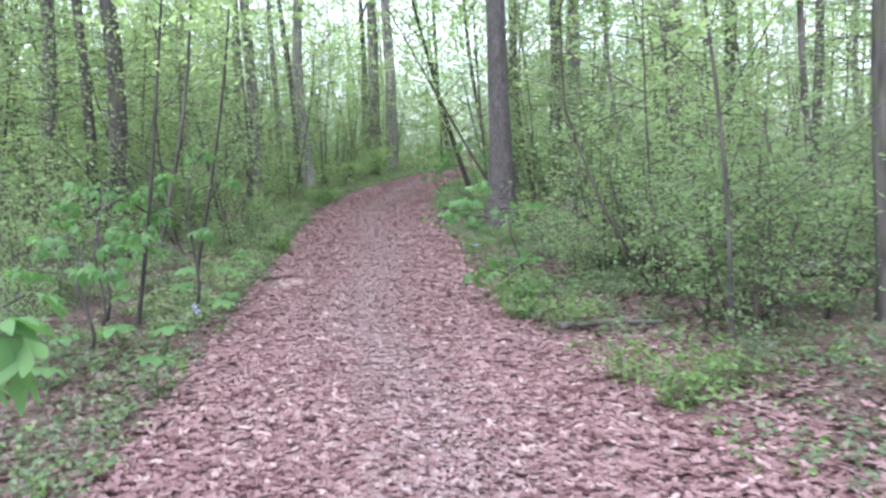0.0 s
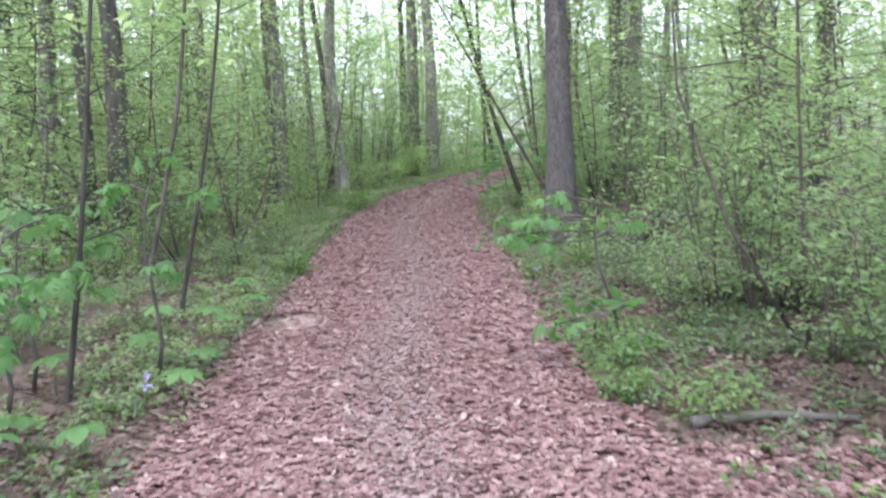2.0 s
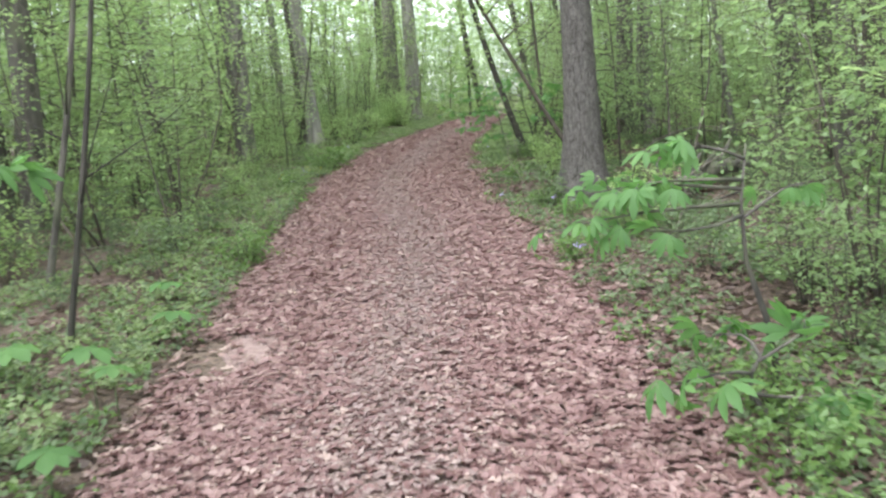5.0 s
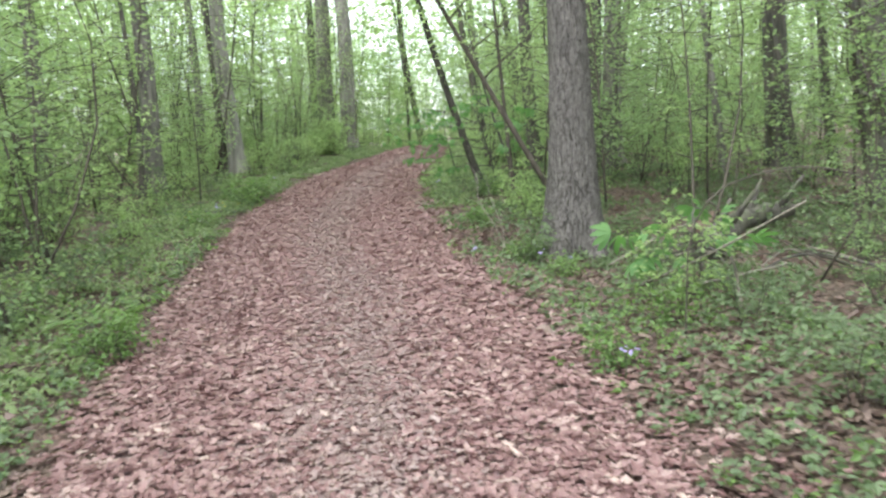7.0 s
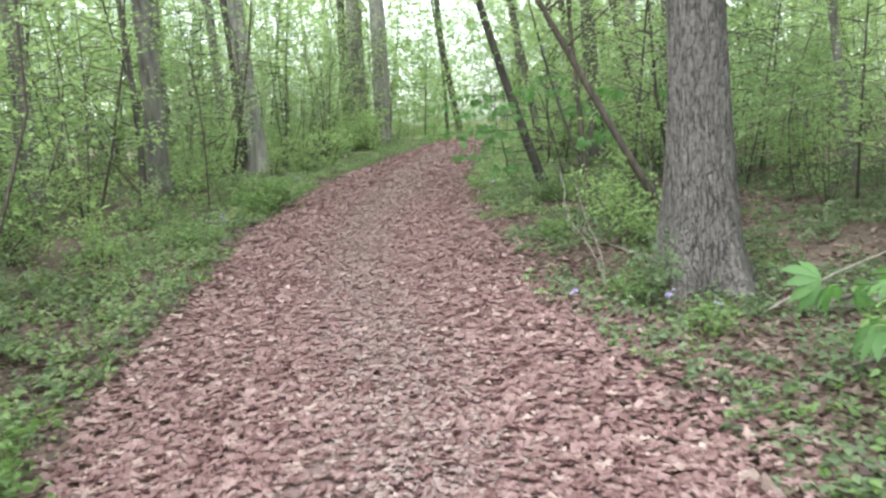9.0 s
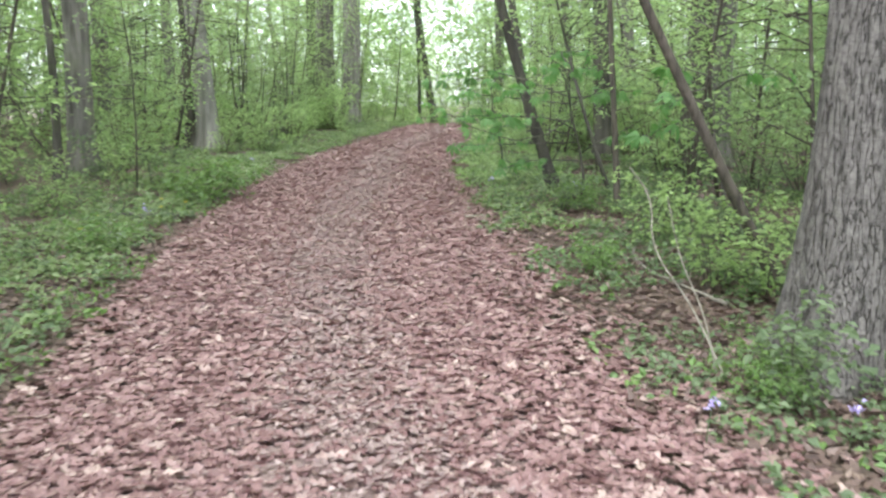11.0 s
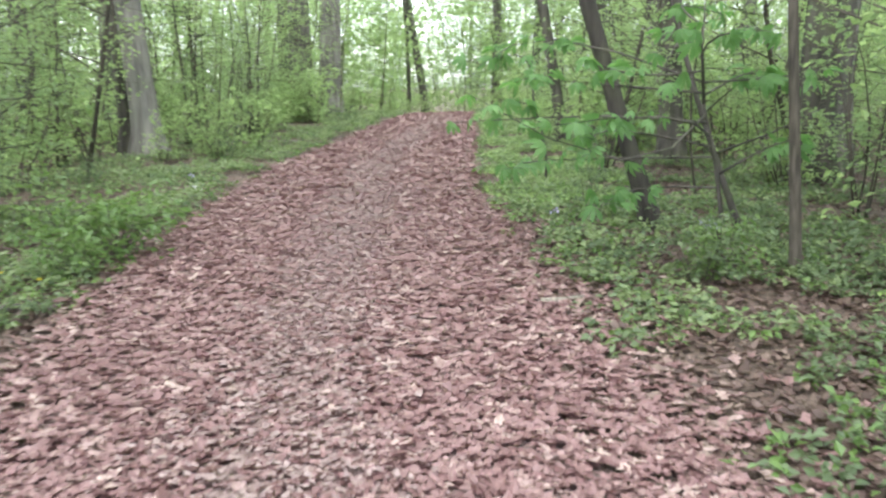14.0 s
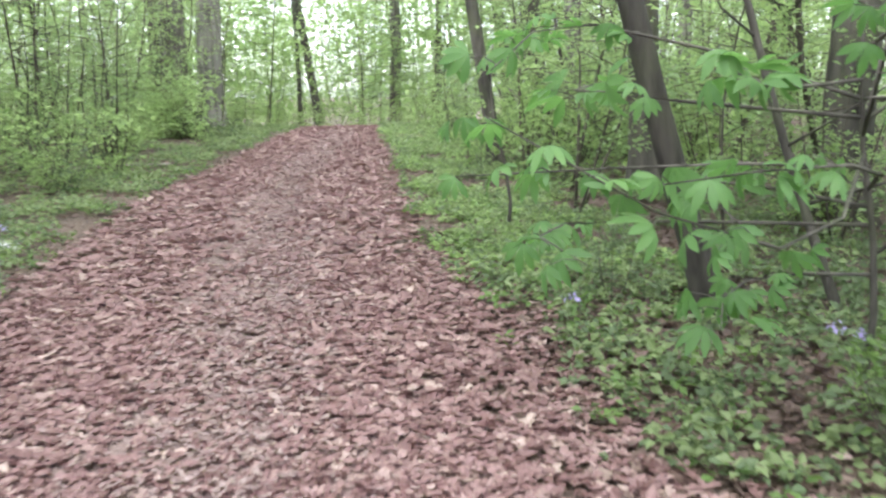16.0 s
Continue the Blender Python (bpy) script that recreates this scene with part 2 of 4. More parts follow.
def lie(x, y):
    """Height of the ground: level, then gently uphill to a crest, then falling away."""
    z = 0.0 if y < 12 else 0.0271 * ((y - 12) ** 2 / 8 if y < 16 else min(y, 39) - 14)
    if y > 39:
        z += 0.0271 * (min(y, 42) - 39) - 0.06 * max(0, min(y, 70) - 41)
    a = max(0.0, left_edge(y) - x, x - right_edge(y))
    s = min(1.0, a / 1.5)
    far = min(1.0, a / 12)
    if x > 0:
        z -= 0.2 * min(1.0, a / 0.8) * math.exp(-((x - 1.5) / 1.3) ** 2 - ((y - 17.0) / 1.7) ** 2)
    z += s * 0.05 * noise.noise((x * 0.6, y * 0.6, 0)) + 0.02 * s
    z += far * 0.35 * noise.noise((x * 0.11, y * 0.11, 3.0))
    return z


def axis(lo, hi, step, reach):
    a = list(np.arange(lo, hi + 1e-6, step))
    d = step
    while a[-1] < reach:
        d *= 1.35
        a.append(a[-1] + d)
    d = step
    while a[0] > -reach:
        d *= 1.35
        a.insert(0, a[0] - d)
    return a


gx, gy = axis(-12, 12, 0.3, 1500), axis(-4, 46, 0.3, 1500)
gv = [(x, y, lie(x, y)) for y in gy for x in gx]
gf = [[j * len(gx) + i, j * len(gx) + i + 1, (j + 1) * len(gx) + i + 1, (j + 1) * len(gx) + i] for j in range(len(gy) - 1) for i in range(len(gx) - 1)]
ground = tagged(new("ground", mesh_of("ground", gv, gf, SOIL, True)), "dark forest soil under old leaves", "ground", kind="structure")

# the trail: a low crowned strip laid on the ground
tv, tf, COLS = [], [], 11
t_rows = np.arange(-11, 42.01, 0.25)
for y in t_rows:
    a, b = left_edge(y) - 0.05 + 0.1 * noise.noise((y, 1, 0)), right_edge(y) + 0.02 + 0.1 * noise.noise((y, 5, 0))
    for k in range(COLS):
        s = k / (COLS - 1)
        x = a + (b - a) * s
        edge = min(s, 1 - s) * 2
        tv.append((x, float(y), lie(x, y) - 0.02 + 0.035 * min(1, edge * 3) + 0.012 * noise.noise((x * 1.5, y * 1.5, 0))))
for j in range(len(t_rows) - 1):
    for k in range(COLS - 1):
        q = j * COLS + k
        tf.append([q, q + 1, q + COLS + 1, q + COLS])
trail = tagged(new("trail", mesh_of("trail", tv, tf, PATH_SOIL, True)), "trodden earth footpath strewn with brown leaves", "path", kind="structure")


# ---- trees ----
def crown_mesh(seed, n_clumps, per, leaf, spread=(2.6, 2.6, 3.6)):
    r = np.random.default_rng(seed)
    c = r.normal(0, 0.5, (n_clumps, 3))
    c *= np.array(spread) / np.maximum(1, np.linalg.norm(c, axis=1))[:, None]
    base = np.repeat(c, per, 0) + r.normal(0, 1, (n_clumps * per, 3)) * np.array((0.55, 0.55, 0.2))
    ahead = np.concatenate([r.normal(0, 1, (len(base), 2)), r.normal(-0.1, 0.3, (len(base), 1))], 1)
    return leaves_mesh("crown", base, ahead, r.uniform(0.7, 1.3, len(base)) * leaf, CANOPY_LEAF, r, 0.36)


CROWNS = [crown_mesh(40 + i, 72, 11, 0.27, (3.0, 3.0, 5.0)) for i in range(4)]


def trunk_mesh(d, height, lean, sway, bark, seed, sides, step, flare=0.5, furrow=0.0, limbs=5, foot=4.5):
    """A tapered trunk with root flare, slight bends and limbs that reach into the crown."""
    r = np.random.default_rng(seed)
    ph, ph2 = r.uniform(0, 6.28, 2)
    zs = [-0.25]
    while zs[-1] < height:
        zs.append(zs[-1] + step * (1 + max(0, zs[-1]) * 0.22))

    def axis_at(z):
        zz = max(0, z)
        return Vector((lean[0] * zz * (1 - 0.012 * zz) + sway * math.sin(zz * 0.7 + ph) - sway * math.sin(ph), lean[1] * zz + sway * math.sin(zz * 0.5 + ph2) - sway * math.sin(ph2), z))

    def radius(z):
        return d / 2 * (max(0.12, 1 - max(0, z) / height * 0.85) + flare * math.exp(-max(0, z + 0.05) * foot))

    v, f = [], []
    for z in zs:
        p, rad = axis_at(z), radius(z)
        for k in range(sides):
            w = 2 * math.pi * k / sides
            roots = 1 + min(0.3, flare * 0.5) * math.exp(-max(0, z) * 4) * math.sin(5 * w + ph)
            q = rad * roots * (1 + 0.05 * noise.noise((math.cos(w) * 1.3 + seed, math.sin(w) * 1.3, z * 0.8)))
            if furrow:
                g = abs(noise.noise((math.cos(w) * 5.5 + 9, math.sin(w) * 5.5, z * 1.1))) + 0.5 * abs(noise.noise((math.cos(w) * 11, math.sin(w) * 11 + 4, z * 3.0)))
                plate = noise.noise((math.cos(w) * 9, math.sin(w) * 9, z * 9.0))
                q += furrow * (min(1.0, g * 3.2) - 0.8) + furrow * 0.3 * plate
            v.append((p.x + q * math.cos(w), p.y + q * math.sin(w), z))
    n = len(zs)
    for i in range(n - 1):
        for k in range(sides):
            a, b = i * sides + k, i * sides + (k + 1) % sides
            f.append([a, b, b + sides, a + sides])
    f.append([(n - 1) * sides + k for k in range(sides)])
    t = Tubes()
    for k in range(9 if d < 0.11 else 0):
        z, w = height * r.uniform(0.12, 0.8), r.uniform(0, 6.28)
        p, L, dr = axis_at(z), r.uniform(0.5, 1.3), Vector((math.cos(w), math.sin(w), r.uniform(0.2, 0.9)))
        t.add([p, p + dr * L * 0.5, p + dr * L + Vector((0.1, 0, 0.12 * L))], [radius(z) * 0.4, radius(z) * 0.25, 0.003], 4)
    for k in range(limbs):
        z = height * r.uniform(0.42, 0.9)
        w = r.uniform(0, 6.28)
        p, L = axis_at(z), height * r.uniform(0.1, 0.2)
        dr = Vector((math.cos(w), math.sin(w), r.uniform(0.5, 1.1)))
        pts = [p + dr * L * s + Vector((0, 0, 0.25 * L * s * s)) for s in (0, 0.35, 0.7, 1)]
        r0 = radius(z) * 0.5
        t.add(pts, [r0, r0 * 0.7, r0 * 0.45, r0 * 0.2], 5)
    off = len(v)
    v += t.v
    f += [[i + off for i in q] for q in t.f]
    return mesh_of("trunk", v, f, bark, True), axis_at(height * 0.66)


def tree(x, y, d, lean=(0, 0), bark=BARK_GREY, height=None, sway=0.06, seed=0, sides=14, step=0.3, furrow=0.0, label="", flare=0.5, crown=True, group="trees of the wood", foot=4.5):
    h = height or min(22, 8 + d * 26)
    me, top = trunk_mesh(d, h, lean, sway, bark, seed, sides, step, flare, furrow, 5 if crown else 2, foot)
    ob = empty("tree", pose(x, y, lie(x, y)))
    part("trunk", me, ob)
    if crown:
        s = h / 17
        part("crown", CROWNS[seed % 4], ob, m=Matrix.LocRotScale(top, Euler((0, 0, seed * 1.7)), (s, s, s)))
    tagged(ob, label or "tall grey-barked tree with thin spring foliage", "tree", group)
    return ob


# trees that stand out along the walk
tree(1.24, 17.65, 0.46, (0.0, 0.01), BARK_OAK, 20, 0.02, 3, 144, 0.035, 0.018, "large oak with deeply furrowed grey bark beside the path", 0.85, foot=1.35)
tree(-2.35, 41.6, 0.64, (-0.005, 0), BARK_PALE, 21, 0.05, 5, label="pale smooth-barked tree at the crest of the path")
tree(-3.2, 42.4, 0.68, (0.01, 0), BARK_GREY, 21, 0.04, 6)
tree(-3.95, 45.3, 0.38, (0.01, 0), BARK_DARK, 19, 0.04, 7, label="dark-barked tree behind the pale one")
tree(-4.85, 31.4, 0.46, (-0.005, 0), BARK_PALE, 19, 0.12, 8, label="pale grey tree with a wavy trunk near the path")
tree(-5.3, 31.9, 0.27, (-0.06, 0), BARK_DARK, 15, 0.08, 9, label="dark leaning tree beside a pale one")
tree(-5.75, 26.5, 0.4, (-0.0, 0), BARK_GREY, 18, 0.05, 10)
tree(-5.7, 25.4, 0.12, (0.03, 0), BARK_DARK, 10, 0.12, 11, label="slim dark crooked young tree")
tree(0.6, 46, 0.28, (-0.09, 0), BARK_DARK, 17, 0.1, 12, label="slim dark leaning tree past the crest")
tree(0.1, 47, 0.16, (-0.07, 0), BARK_DARK, 14, 0.1, 13)
tree(3.4, 49, 0.42, (-0.03, 0), BARK_GREY, 18, 0.08, 14)
tree(5.2, 50, 0.26, (-0.05, 0), BARK_DARK, 16, 0.12, 15)
tree(0.9, 23.95, 0.15, (-0.31, 0.02), BARK_MOSSY, 9.5, 0.05, 16, 40, 0.05, 0.006, label="leaning young tree with dark mossy bark beside the path")
tree(1.5, 19.1, 0.1, (-0.6, -0.1), TWIG, 5.0, 0.03, 42, 10, 0.15, label="slanting young tree beside the large oak", flare=0.2)
tree(1.55, 23.8, 0.06, (-0.3, 0.1), BARK_DARK, 4.5, 0.12, 43, 8, 0.15, label="thin crooked dark sapling", flare=0.2)
tree(3.5, 26.4, 0.44, (0.01, 0), BARK_DARK, 19, 0.05, 17, label="stout dark tree standing back from the path")
tree(1.24, 22.3, 0.075, (-0.05, 0), TWIG, 7, 0.03, 18, 10, 0.2, label="thin straight brown sapling", flare=0.2)
tree(6.3, 39.6, 0.45, (-0.03, 0), BARK_GREY, 19, 0.05, 19)
tree(1.9, 31.5, 0.2, (-0.13, 0), BARK_DARK, 13, 0.08, 20, label="slim dark leaning tree in the wood")
tree(3.2, 33.0, 0.22, (-0.17, 0), BARK_DARK, 13, 0.08, 21, label="slim dark leaning tree in the wood")
tree(2.6, 28.3, 0.33, (-0.01, 0), BARK_DARK, 17, 0.05, 22)
tree(4.2, 27.3, 0.46, (0.01, 0), BARK_GREY, 19, 0.05, 23)
tree(4.9, 22.5, 0.14, (-0.1, 0), BARK_GREY, 11, 0.08, 24)
tree(5.9, 21.9, 0.12, (-0.17, 0), BARK_DARK, 10, 0.08, 25)
tree(6.4, 21.7, 0.17, (-0.08, 0), BARK_DARK, 12, 0.08, 26)
tree(7.4, 22.0, 0.36, (-0.02, 0), BARK_DARK, 17, 0.06, 27)
tree(-6.75, 17.8, 0.42, (-0.03, 0), BARK_DARK, 16, 0.1, 28, label="dark tree of a close pair, mossy at the foot")
tree(-7.5, 18.3, 0.27, (0.02, 0), BARK_DARK, 15, 0.08, 29, label="dark tree of a close pair")
tree(-3.0, 8.15, 0.045, (0.2, 0.03), BARK_MOSSY, 6, 0.09, 30, 8, 0.2, label="thin slanting sapling at the edge of the path", flare=0.2)
tree(-3.3, 11.2, 0.05, (0.14, 0.02), BARK_MOSSY, 7.5, 0.1, 31, 8, 0.2, label="thin slanting brown sapling by the path", flare=0.2)
tree(-7.6, 25.5, 0.34, (0.04, 0), BARK_GREY, 17, 0.06, 32)
tree(-8.3, 36, 0.42, (0.0, 0), BARK_GREY, 19, 0.06, 33)
tree(-6.9, 36.5, 0.3, (0.0, 0), BARK_GREY, 17, 0.06, 34)
tree(6.8, 24.5, 0.5, (-0.03, 0), BARK_DARK, 18, 0.06, 35)
tree(2.25, 6.6, 0.045, (-0.06, 0), BARK_DARK, 6, 0.16, 36, 8, 0.2, label="thin forked pale sapling among shrubs", flare=0.2)
tree(6.9, 15.7, 0.2, (-0.015, 0), BARK_DARK, 13, 0.06, 37)
tree(3.75, 7.1, 0.14, (-0.04, 0), BARK_DARK, 10, 0.05, 38)
tree(5.6, 12.5, 0.13, (-0.1, 0), BARK_DARK, 10, 0.1, 39)
tree(-9.3, 20.3, 0.4, (0.03, 0), BARK_GREY, 18, 0.06, 40)
tree(-4.6, 13.6, 0.08, (0.16, 0), BARK_DARK, 8, 0.14, 41, 8, 0.2, flare=0.2)
HERO = [(o.location.x, o.location.y) for o in scene.objects if o.name.startswith("tree")]

# the wood around: trunks at random, clear of the path and of what is placed above
placed = 0
while placed < 190:
    x, y = rng.uniform(-48, 48), rng.uniform(-20, 100)
    off = max(left_edge(y) - x, x - right_edge(y))
    near = y < 46 and -6 < x < 5
    if off < 4.0 or near or any((x - a) ** 2 + (y - b) ** 2 < 2.2 for a, b in HERO) or (y > 46 and abs(x - 0.05 * (y - 20)) < 3.0 and rng.random() < 0.6):
        continue
    d = float(rng.choice([0.12, 0.16, 0.22, 0.3, 0.4, 0.5], p=[0.08, 0.12, 0.22, 0.24, 0.2, 0.14]))
    tree(x, y, d, (rng.normal(0, 0.04), rng.normal(0, 0.03)), [BARK_GREY, BARK_DARK, BARK_PALE][int(rng.choice(3, p=[0.58, 0.17, 0.25]))], None, 0.1, 100 + placed, 9, 0.5)
    HERO.append((x, y))
    placed += 1


# ---- undergrowth ----
def bush_meshes(seed, stems, height, reach, branches, per, leaf, low=0.15, mat=None, bark=None, twigs=True, slim=1.0):
    """Stems with level side twigs, and leaves in flat sprays along them."""
    r = np.random.default_rng(seed)
    t, base, ahead = Tubes(), [], []
    for s in range(stems):
        w = r.uniform(0, 6.28)
        top = Vector((math.cos(w) * reach * r.uniform(0.2, 0.7), math.sin(w) * reach * r.uniform(0.2, 0.7), height * r.uniform(0.7, 1)))
        bend = Vector((r.normal(0, 0.12) * height, r.normal(0, 0.12) * height, 0))

        def at(k):
            return Vector((0.04 * math.cos(w), 0.04 * math.sin(w), -0.04)) * (1 - k) + top * k + bend * math.sin(k * math.pi) * 0.5

        r0 = (0.003 + 0.0034 * height) * slim
        t.add([at(k / 5) for k in range(6)], [r0 * (1 - 0.85 * k / 5) for k in range(6)], 4)
        for b in range(branches):
            k = low + (1 - low) * (b + r.uniform(0, 1)) / branches
            a, L = r.uniform(0, 6.28), reach * (0.55 + 0.5 * math.sin(k * 2.9)) * r.uniform(0.3, 1)
            dr = Vector((math.cos(a), math.sin(a), r.uniform(-0.05, 0.75)))
            p = at(k)
            pts = [p + dr * L * q + Vector((0, 0, -0.12 * L * q * q)) for q in (0, 0.33, 0.66, 1)]
            if twigs:
                t.add([pts[0], pts[3]], [r0 * 0.4, r0 * 0.1], 3, False)
            for q in range(per):
                e = r.uniform(0.15, 1.05)
                side = Vector((-math.sin(a), math.cos(a), 0)) * r.normal(0, 0.16 * L)
                base.append(p + dr * L * e + side + Vector((0, 0, -0.12 * L * e * e + r.normal(0, 0.09 * L + 0.01))))
                a2 = a + r.choice([-1, 1]) * r.uniform(0.4, 1.3)
                ahead.append((math.cos(a2), math.sin(a2), 0))
    size = r.uniform(0.65, 1.25, len(base)) * leaf
    return t.mesh("stem", bark or TWIG), leaves_mesh("foliage", base, ahead, size, mat or SHRUB_LEAF, r, 0.3)


SHRUBS = [bush_meshes(60 + i, 6, 1.2 + 0.3 * i, 0.85, 10, 12, 0.055 + 0.004 * i) for i in range(5)]
LOW = [bush_meshes(80 + i, 4, 0.5 + 0.12 * i, 0.45, 6, 13, 0.055, 0.2, HERB_LEAF) for i in range(4)]
SPARSE = [bush_meshes(110 + i, 1 + i % 2, 3.2 + 0.7 * i, 1.0, 16, 15, 0.065, 0.25, CANOPY_LEAF if i % 2 else SHRUB_LEAF) for i in range(4)]
YOUNG = [bush_meshes(90 + i, 1, 4.4 + 0.9 * i, 1.8, 42, 34, 0.082, 0.14, CANOPY_LEAF if i % 2 else SHRUB_LEAF) for i in range(6)]
DISTANT = [bush_meshes(130 + i, 3, 7.0 + 1.3 * i, 3.0, 24, 15, 0.19, 0.06, CANOPY_LEAF, twigs=False, slim=0.45) for i in range(4)]


def bush(kind, meshes, x, y, s, turn, label, category, group):
    ob = empty(kind, Matrix.LocRotScale((x, y, lie(x, y)), Euler((0, 0, turn)), (s, s, s)))
    part("stem", meshes[0], ob)
    part("foliage", meshes[1], ob)
    return tagged(ob, label, category, group)


def off_path(x, y):
    if y > 43.5:
        return 9.5
    return max(left_edge(y) - x, x - right_edge(y))


CLEARINGS = ((-0.13, 3.8, -6.9, 17.3), (0, 2, -6.9, 17.3), (-0.4, 7, 1.2, 17.2), (-1.0, 9, -4.85, 31.0), (-1.0, 9, -5.75, 26.0), (-1.2, 14, 0.9, 23.8), (-1.3, 16, 3.5, 26.0), (-1.0, 13.4, 1.2, 17.2))


def in_clearing(x, y):
    """Gaps in the thicket through which standing trunks can be seen."""
    for ax, ay, bx, by in CLEARINGS:
        if ay < y < by and abs(ax + (bx - ax) * (y - ay) / (by - ay) - x) < 0.75:
            return True
    return False


def in_gap(x, y):
    """The opening past the crest, where the wood lets the sky through."""
    return y > 43.5 and -0.5 + (y - 42) * 0.035 < x < 0.5 + (y - 42) * 0.085


def sow(n, kind, pool, xr, yr, clear, smin, smax, label, category, group, density):
    made = tries = 0
    while made < n and tries < n * 30:
        tries += 1
        x, y = rng.uniform(*xr), rng.uniform(*yr)
        if off_path(x, y) < clear or rng.random() > density(x, y) or ((pool is SPARSE or pool is YOUNG or (pool is SHRUBS and y < 17)) and in_clearing(x, y)) or (pool is YOUNG and in_gap(x, y)) or (pool is SHRUBS and x > 0 and 11.3 < y < 17.5 and x < 4.2 and rng.random() < 0.8):
            continue
        bush(kind, pool[int(rng.integers(len(pool)))], x, y, rng.uniform(smin, smax), rng.uniform(0, 6.28), label, category, group)
        made += 1


def beside(x, y):
    o = off_path(x, y)
    return math.exp(-o / 9)


def left_side(x, y):
    return beside(x, y) if x < left_edge(y) else 0.0


def right_side(x, y):
    return beside(x, y) if x > right_edge(y) else 0.0


SHRUB_TAGS = ("leafy green shrub of the undergrowth", "shrub", "shrubs of the undergrowth")
LOW_TAGS = ("low green bush on the forest floor", "bush", "low bushes by the path")
YOUNG_TAGS = ("slender young tree with layered sprays of leaves", "young tree", "young trees of the understorey")
SPARSE_TAGS = ("thin sapling with a few sprays of small leaves", "sapling", "thin saplings of the thicket")
sow(58, "shrub", SHRUBS, (0, 12), (6.5, 17), 1.2, 0.7, 1.15, *SHRUB_TAGS, right_side)
for i, (x, y, k) in enumerate(((1.55, 9.9, 0.7), (1.75, 11.0, 0.85), (1.9, 11.6, 0.45), (2.3, 10.3, 1.0), (2.6, 13.9, 0.4), (2.7, 11.6, 0.8), (2.3, 8.6, 0.8), (2.9, 9.4, 1.0), (2.6, 7.6, 0.7), (3.3, 15.4, 0.5), (3.3, 10.9, 1.1))):
    bush("shrub", SHRUBS[i % 5], x, y, k, i * 2.1, *SHRUB_TAGS)
sow(66, "shrub", SHRUBS, (-1, 16), (18, 46), 2.0, 0.7, 1.2, *SHRUB_TAGS, right_side)
sow(90, "shrub", SHRUBS, (-18, -1), (7, 46), 2.3, 0.7, 1.2, *SHRUB_TAGS, left_side)
sow(130, "low_bush", LOW, (-10, 10), (3, 44), 0.85, 0.6, 1.1, *LOW_TAGS, beside)
for i, (x, y, k) in enumerate(((-3.7, 7.3, 0.6), (-4.1, 8.5, 0.75), (-4.6, 6.7, 0.7), (-4.9, 9.6, 0.85), (-5.3, 7.9, 0.9), (-4.2, 5.6, 0.6), (-5.6, 10.8, 0.9), (-3.3, 6.0, 0.45), (-6.4, 8.8, 1.0))):
    bush("shrub", SHRUBS[i % 5], x, y, k, i * 1.7, *SHRUB_TAGS)
BRIGHT = [bush_meshes(85 + i, 5, 0.6 + 0.2 * i, 0.55, 6, 12, 0.065, 0.15, CANOPY_LEAF) for i in range(3)]
sow(85, "low_bush", BRIGHT, (-9, 0), (12, 44), 1.0, 0.6, 1.1, "low light green bush beside the path", *LOW_TAGS[1:], left_side)
sow(22, "low_bush", BRIGHT, (1.4, 7), (28, 43), 0.8, 1.2, 2.0, "light green bush near the crest of the path", *LOW_TAGS[1:], right_side)
sow(16, "low_bush", BRIGHT, (-7, -1), (30, 43), 1.0, 1.1, 1.8, "light green bush near the crest of the path", *LOW_TAGS[1:], left_side)
sow(50, "low_bush", BRIGHT, (-1, 9), (14, 44), 1.1, 0.6, 1.1, "low light green bush beside the path", *LOW_TAGS[1:], right_side)
for i in range(16):
    bush("low_bush", BRIGHT[i % 3], -0.9 + 0.24 * i, 42.6 + 1.1 * (i * 0.37 % 1), 0.55 + 0.25 * (i * 0.61 % 1), i * 1.9, "light green bush at the crest of the path", *LOW_TAGS[1:])
sow(60, "sapling", SPARSE, (-12, 0), (9, 42), 1.5, 0.7, 1.2, *SPARSE_TAGS, left_side)
sow(60, "sapling", SPARSE, (-1, 12), (8, 42), 1.5, 0.7, 1.2, *SPARSE_TAGS, right_side)
for i, (x, y, k) in enumerate(((-3.6, 14.6, 0.8), (-4.4, 17.2, 1.0), (-8.2, 15.0, 1.3), (-7.4, 21.0, 1.3), (-9.5, 18.0, 1.4), (-6.9, 12.6, 1.0), (-8.0, 23.5, 1.3), (-10.5, 14.0, 1.3), (-6.0, 9.5, 0.9), (1.5, 21.2, 0.8), (2.2, 19.9, 0.9), (2.5, 22.8, 0.9), (1.3, 27.0, 0.8), (2.0, 29.0, 1.0), (-4.3, 24.3, 0.8), (-5.1, 21.5, 0.9), (-4.7, 18.2, 0.85), (-4.9, 28.3, 0.9), (-3.9, 35.2, 0.9), (2.7, 10.4, 0.8), (4.3, 13.2, 0.9), (4.4, 15.6, 0.9), (3.4, 24.0, 1.0), (-4.0, 38.5, 0.9), (3.0, 35.0, 1.0))):
    bush("young_tree", YOUNG[i % 6], x, y, k, i * 1.3, *YOUNG_TAGS)
sow(44, "young_tree", YOUNG, (-17, -6.5), (10, 40), 4, 1.0, 1.4, *YOUNG_TAGS, lambda x, y: 1.0)
sow(9, "young_tree", YOUNG, (6.5, 16), (9, 24), 4, 1.0, 1.4, *YOUNG_TAGS, lambda x, y: 1.0)
sow(68, "young_tree", YOUNG, (-22, 0), (11, 56), 2.6, 0.75, 1.2, *YOUNG_TAGS, left_side)
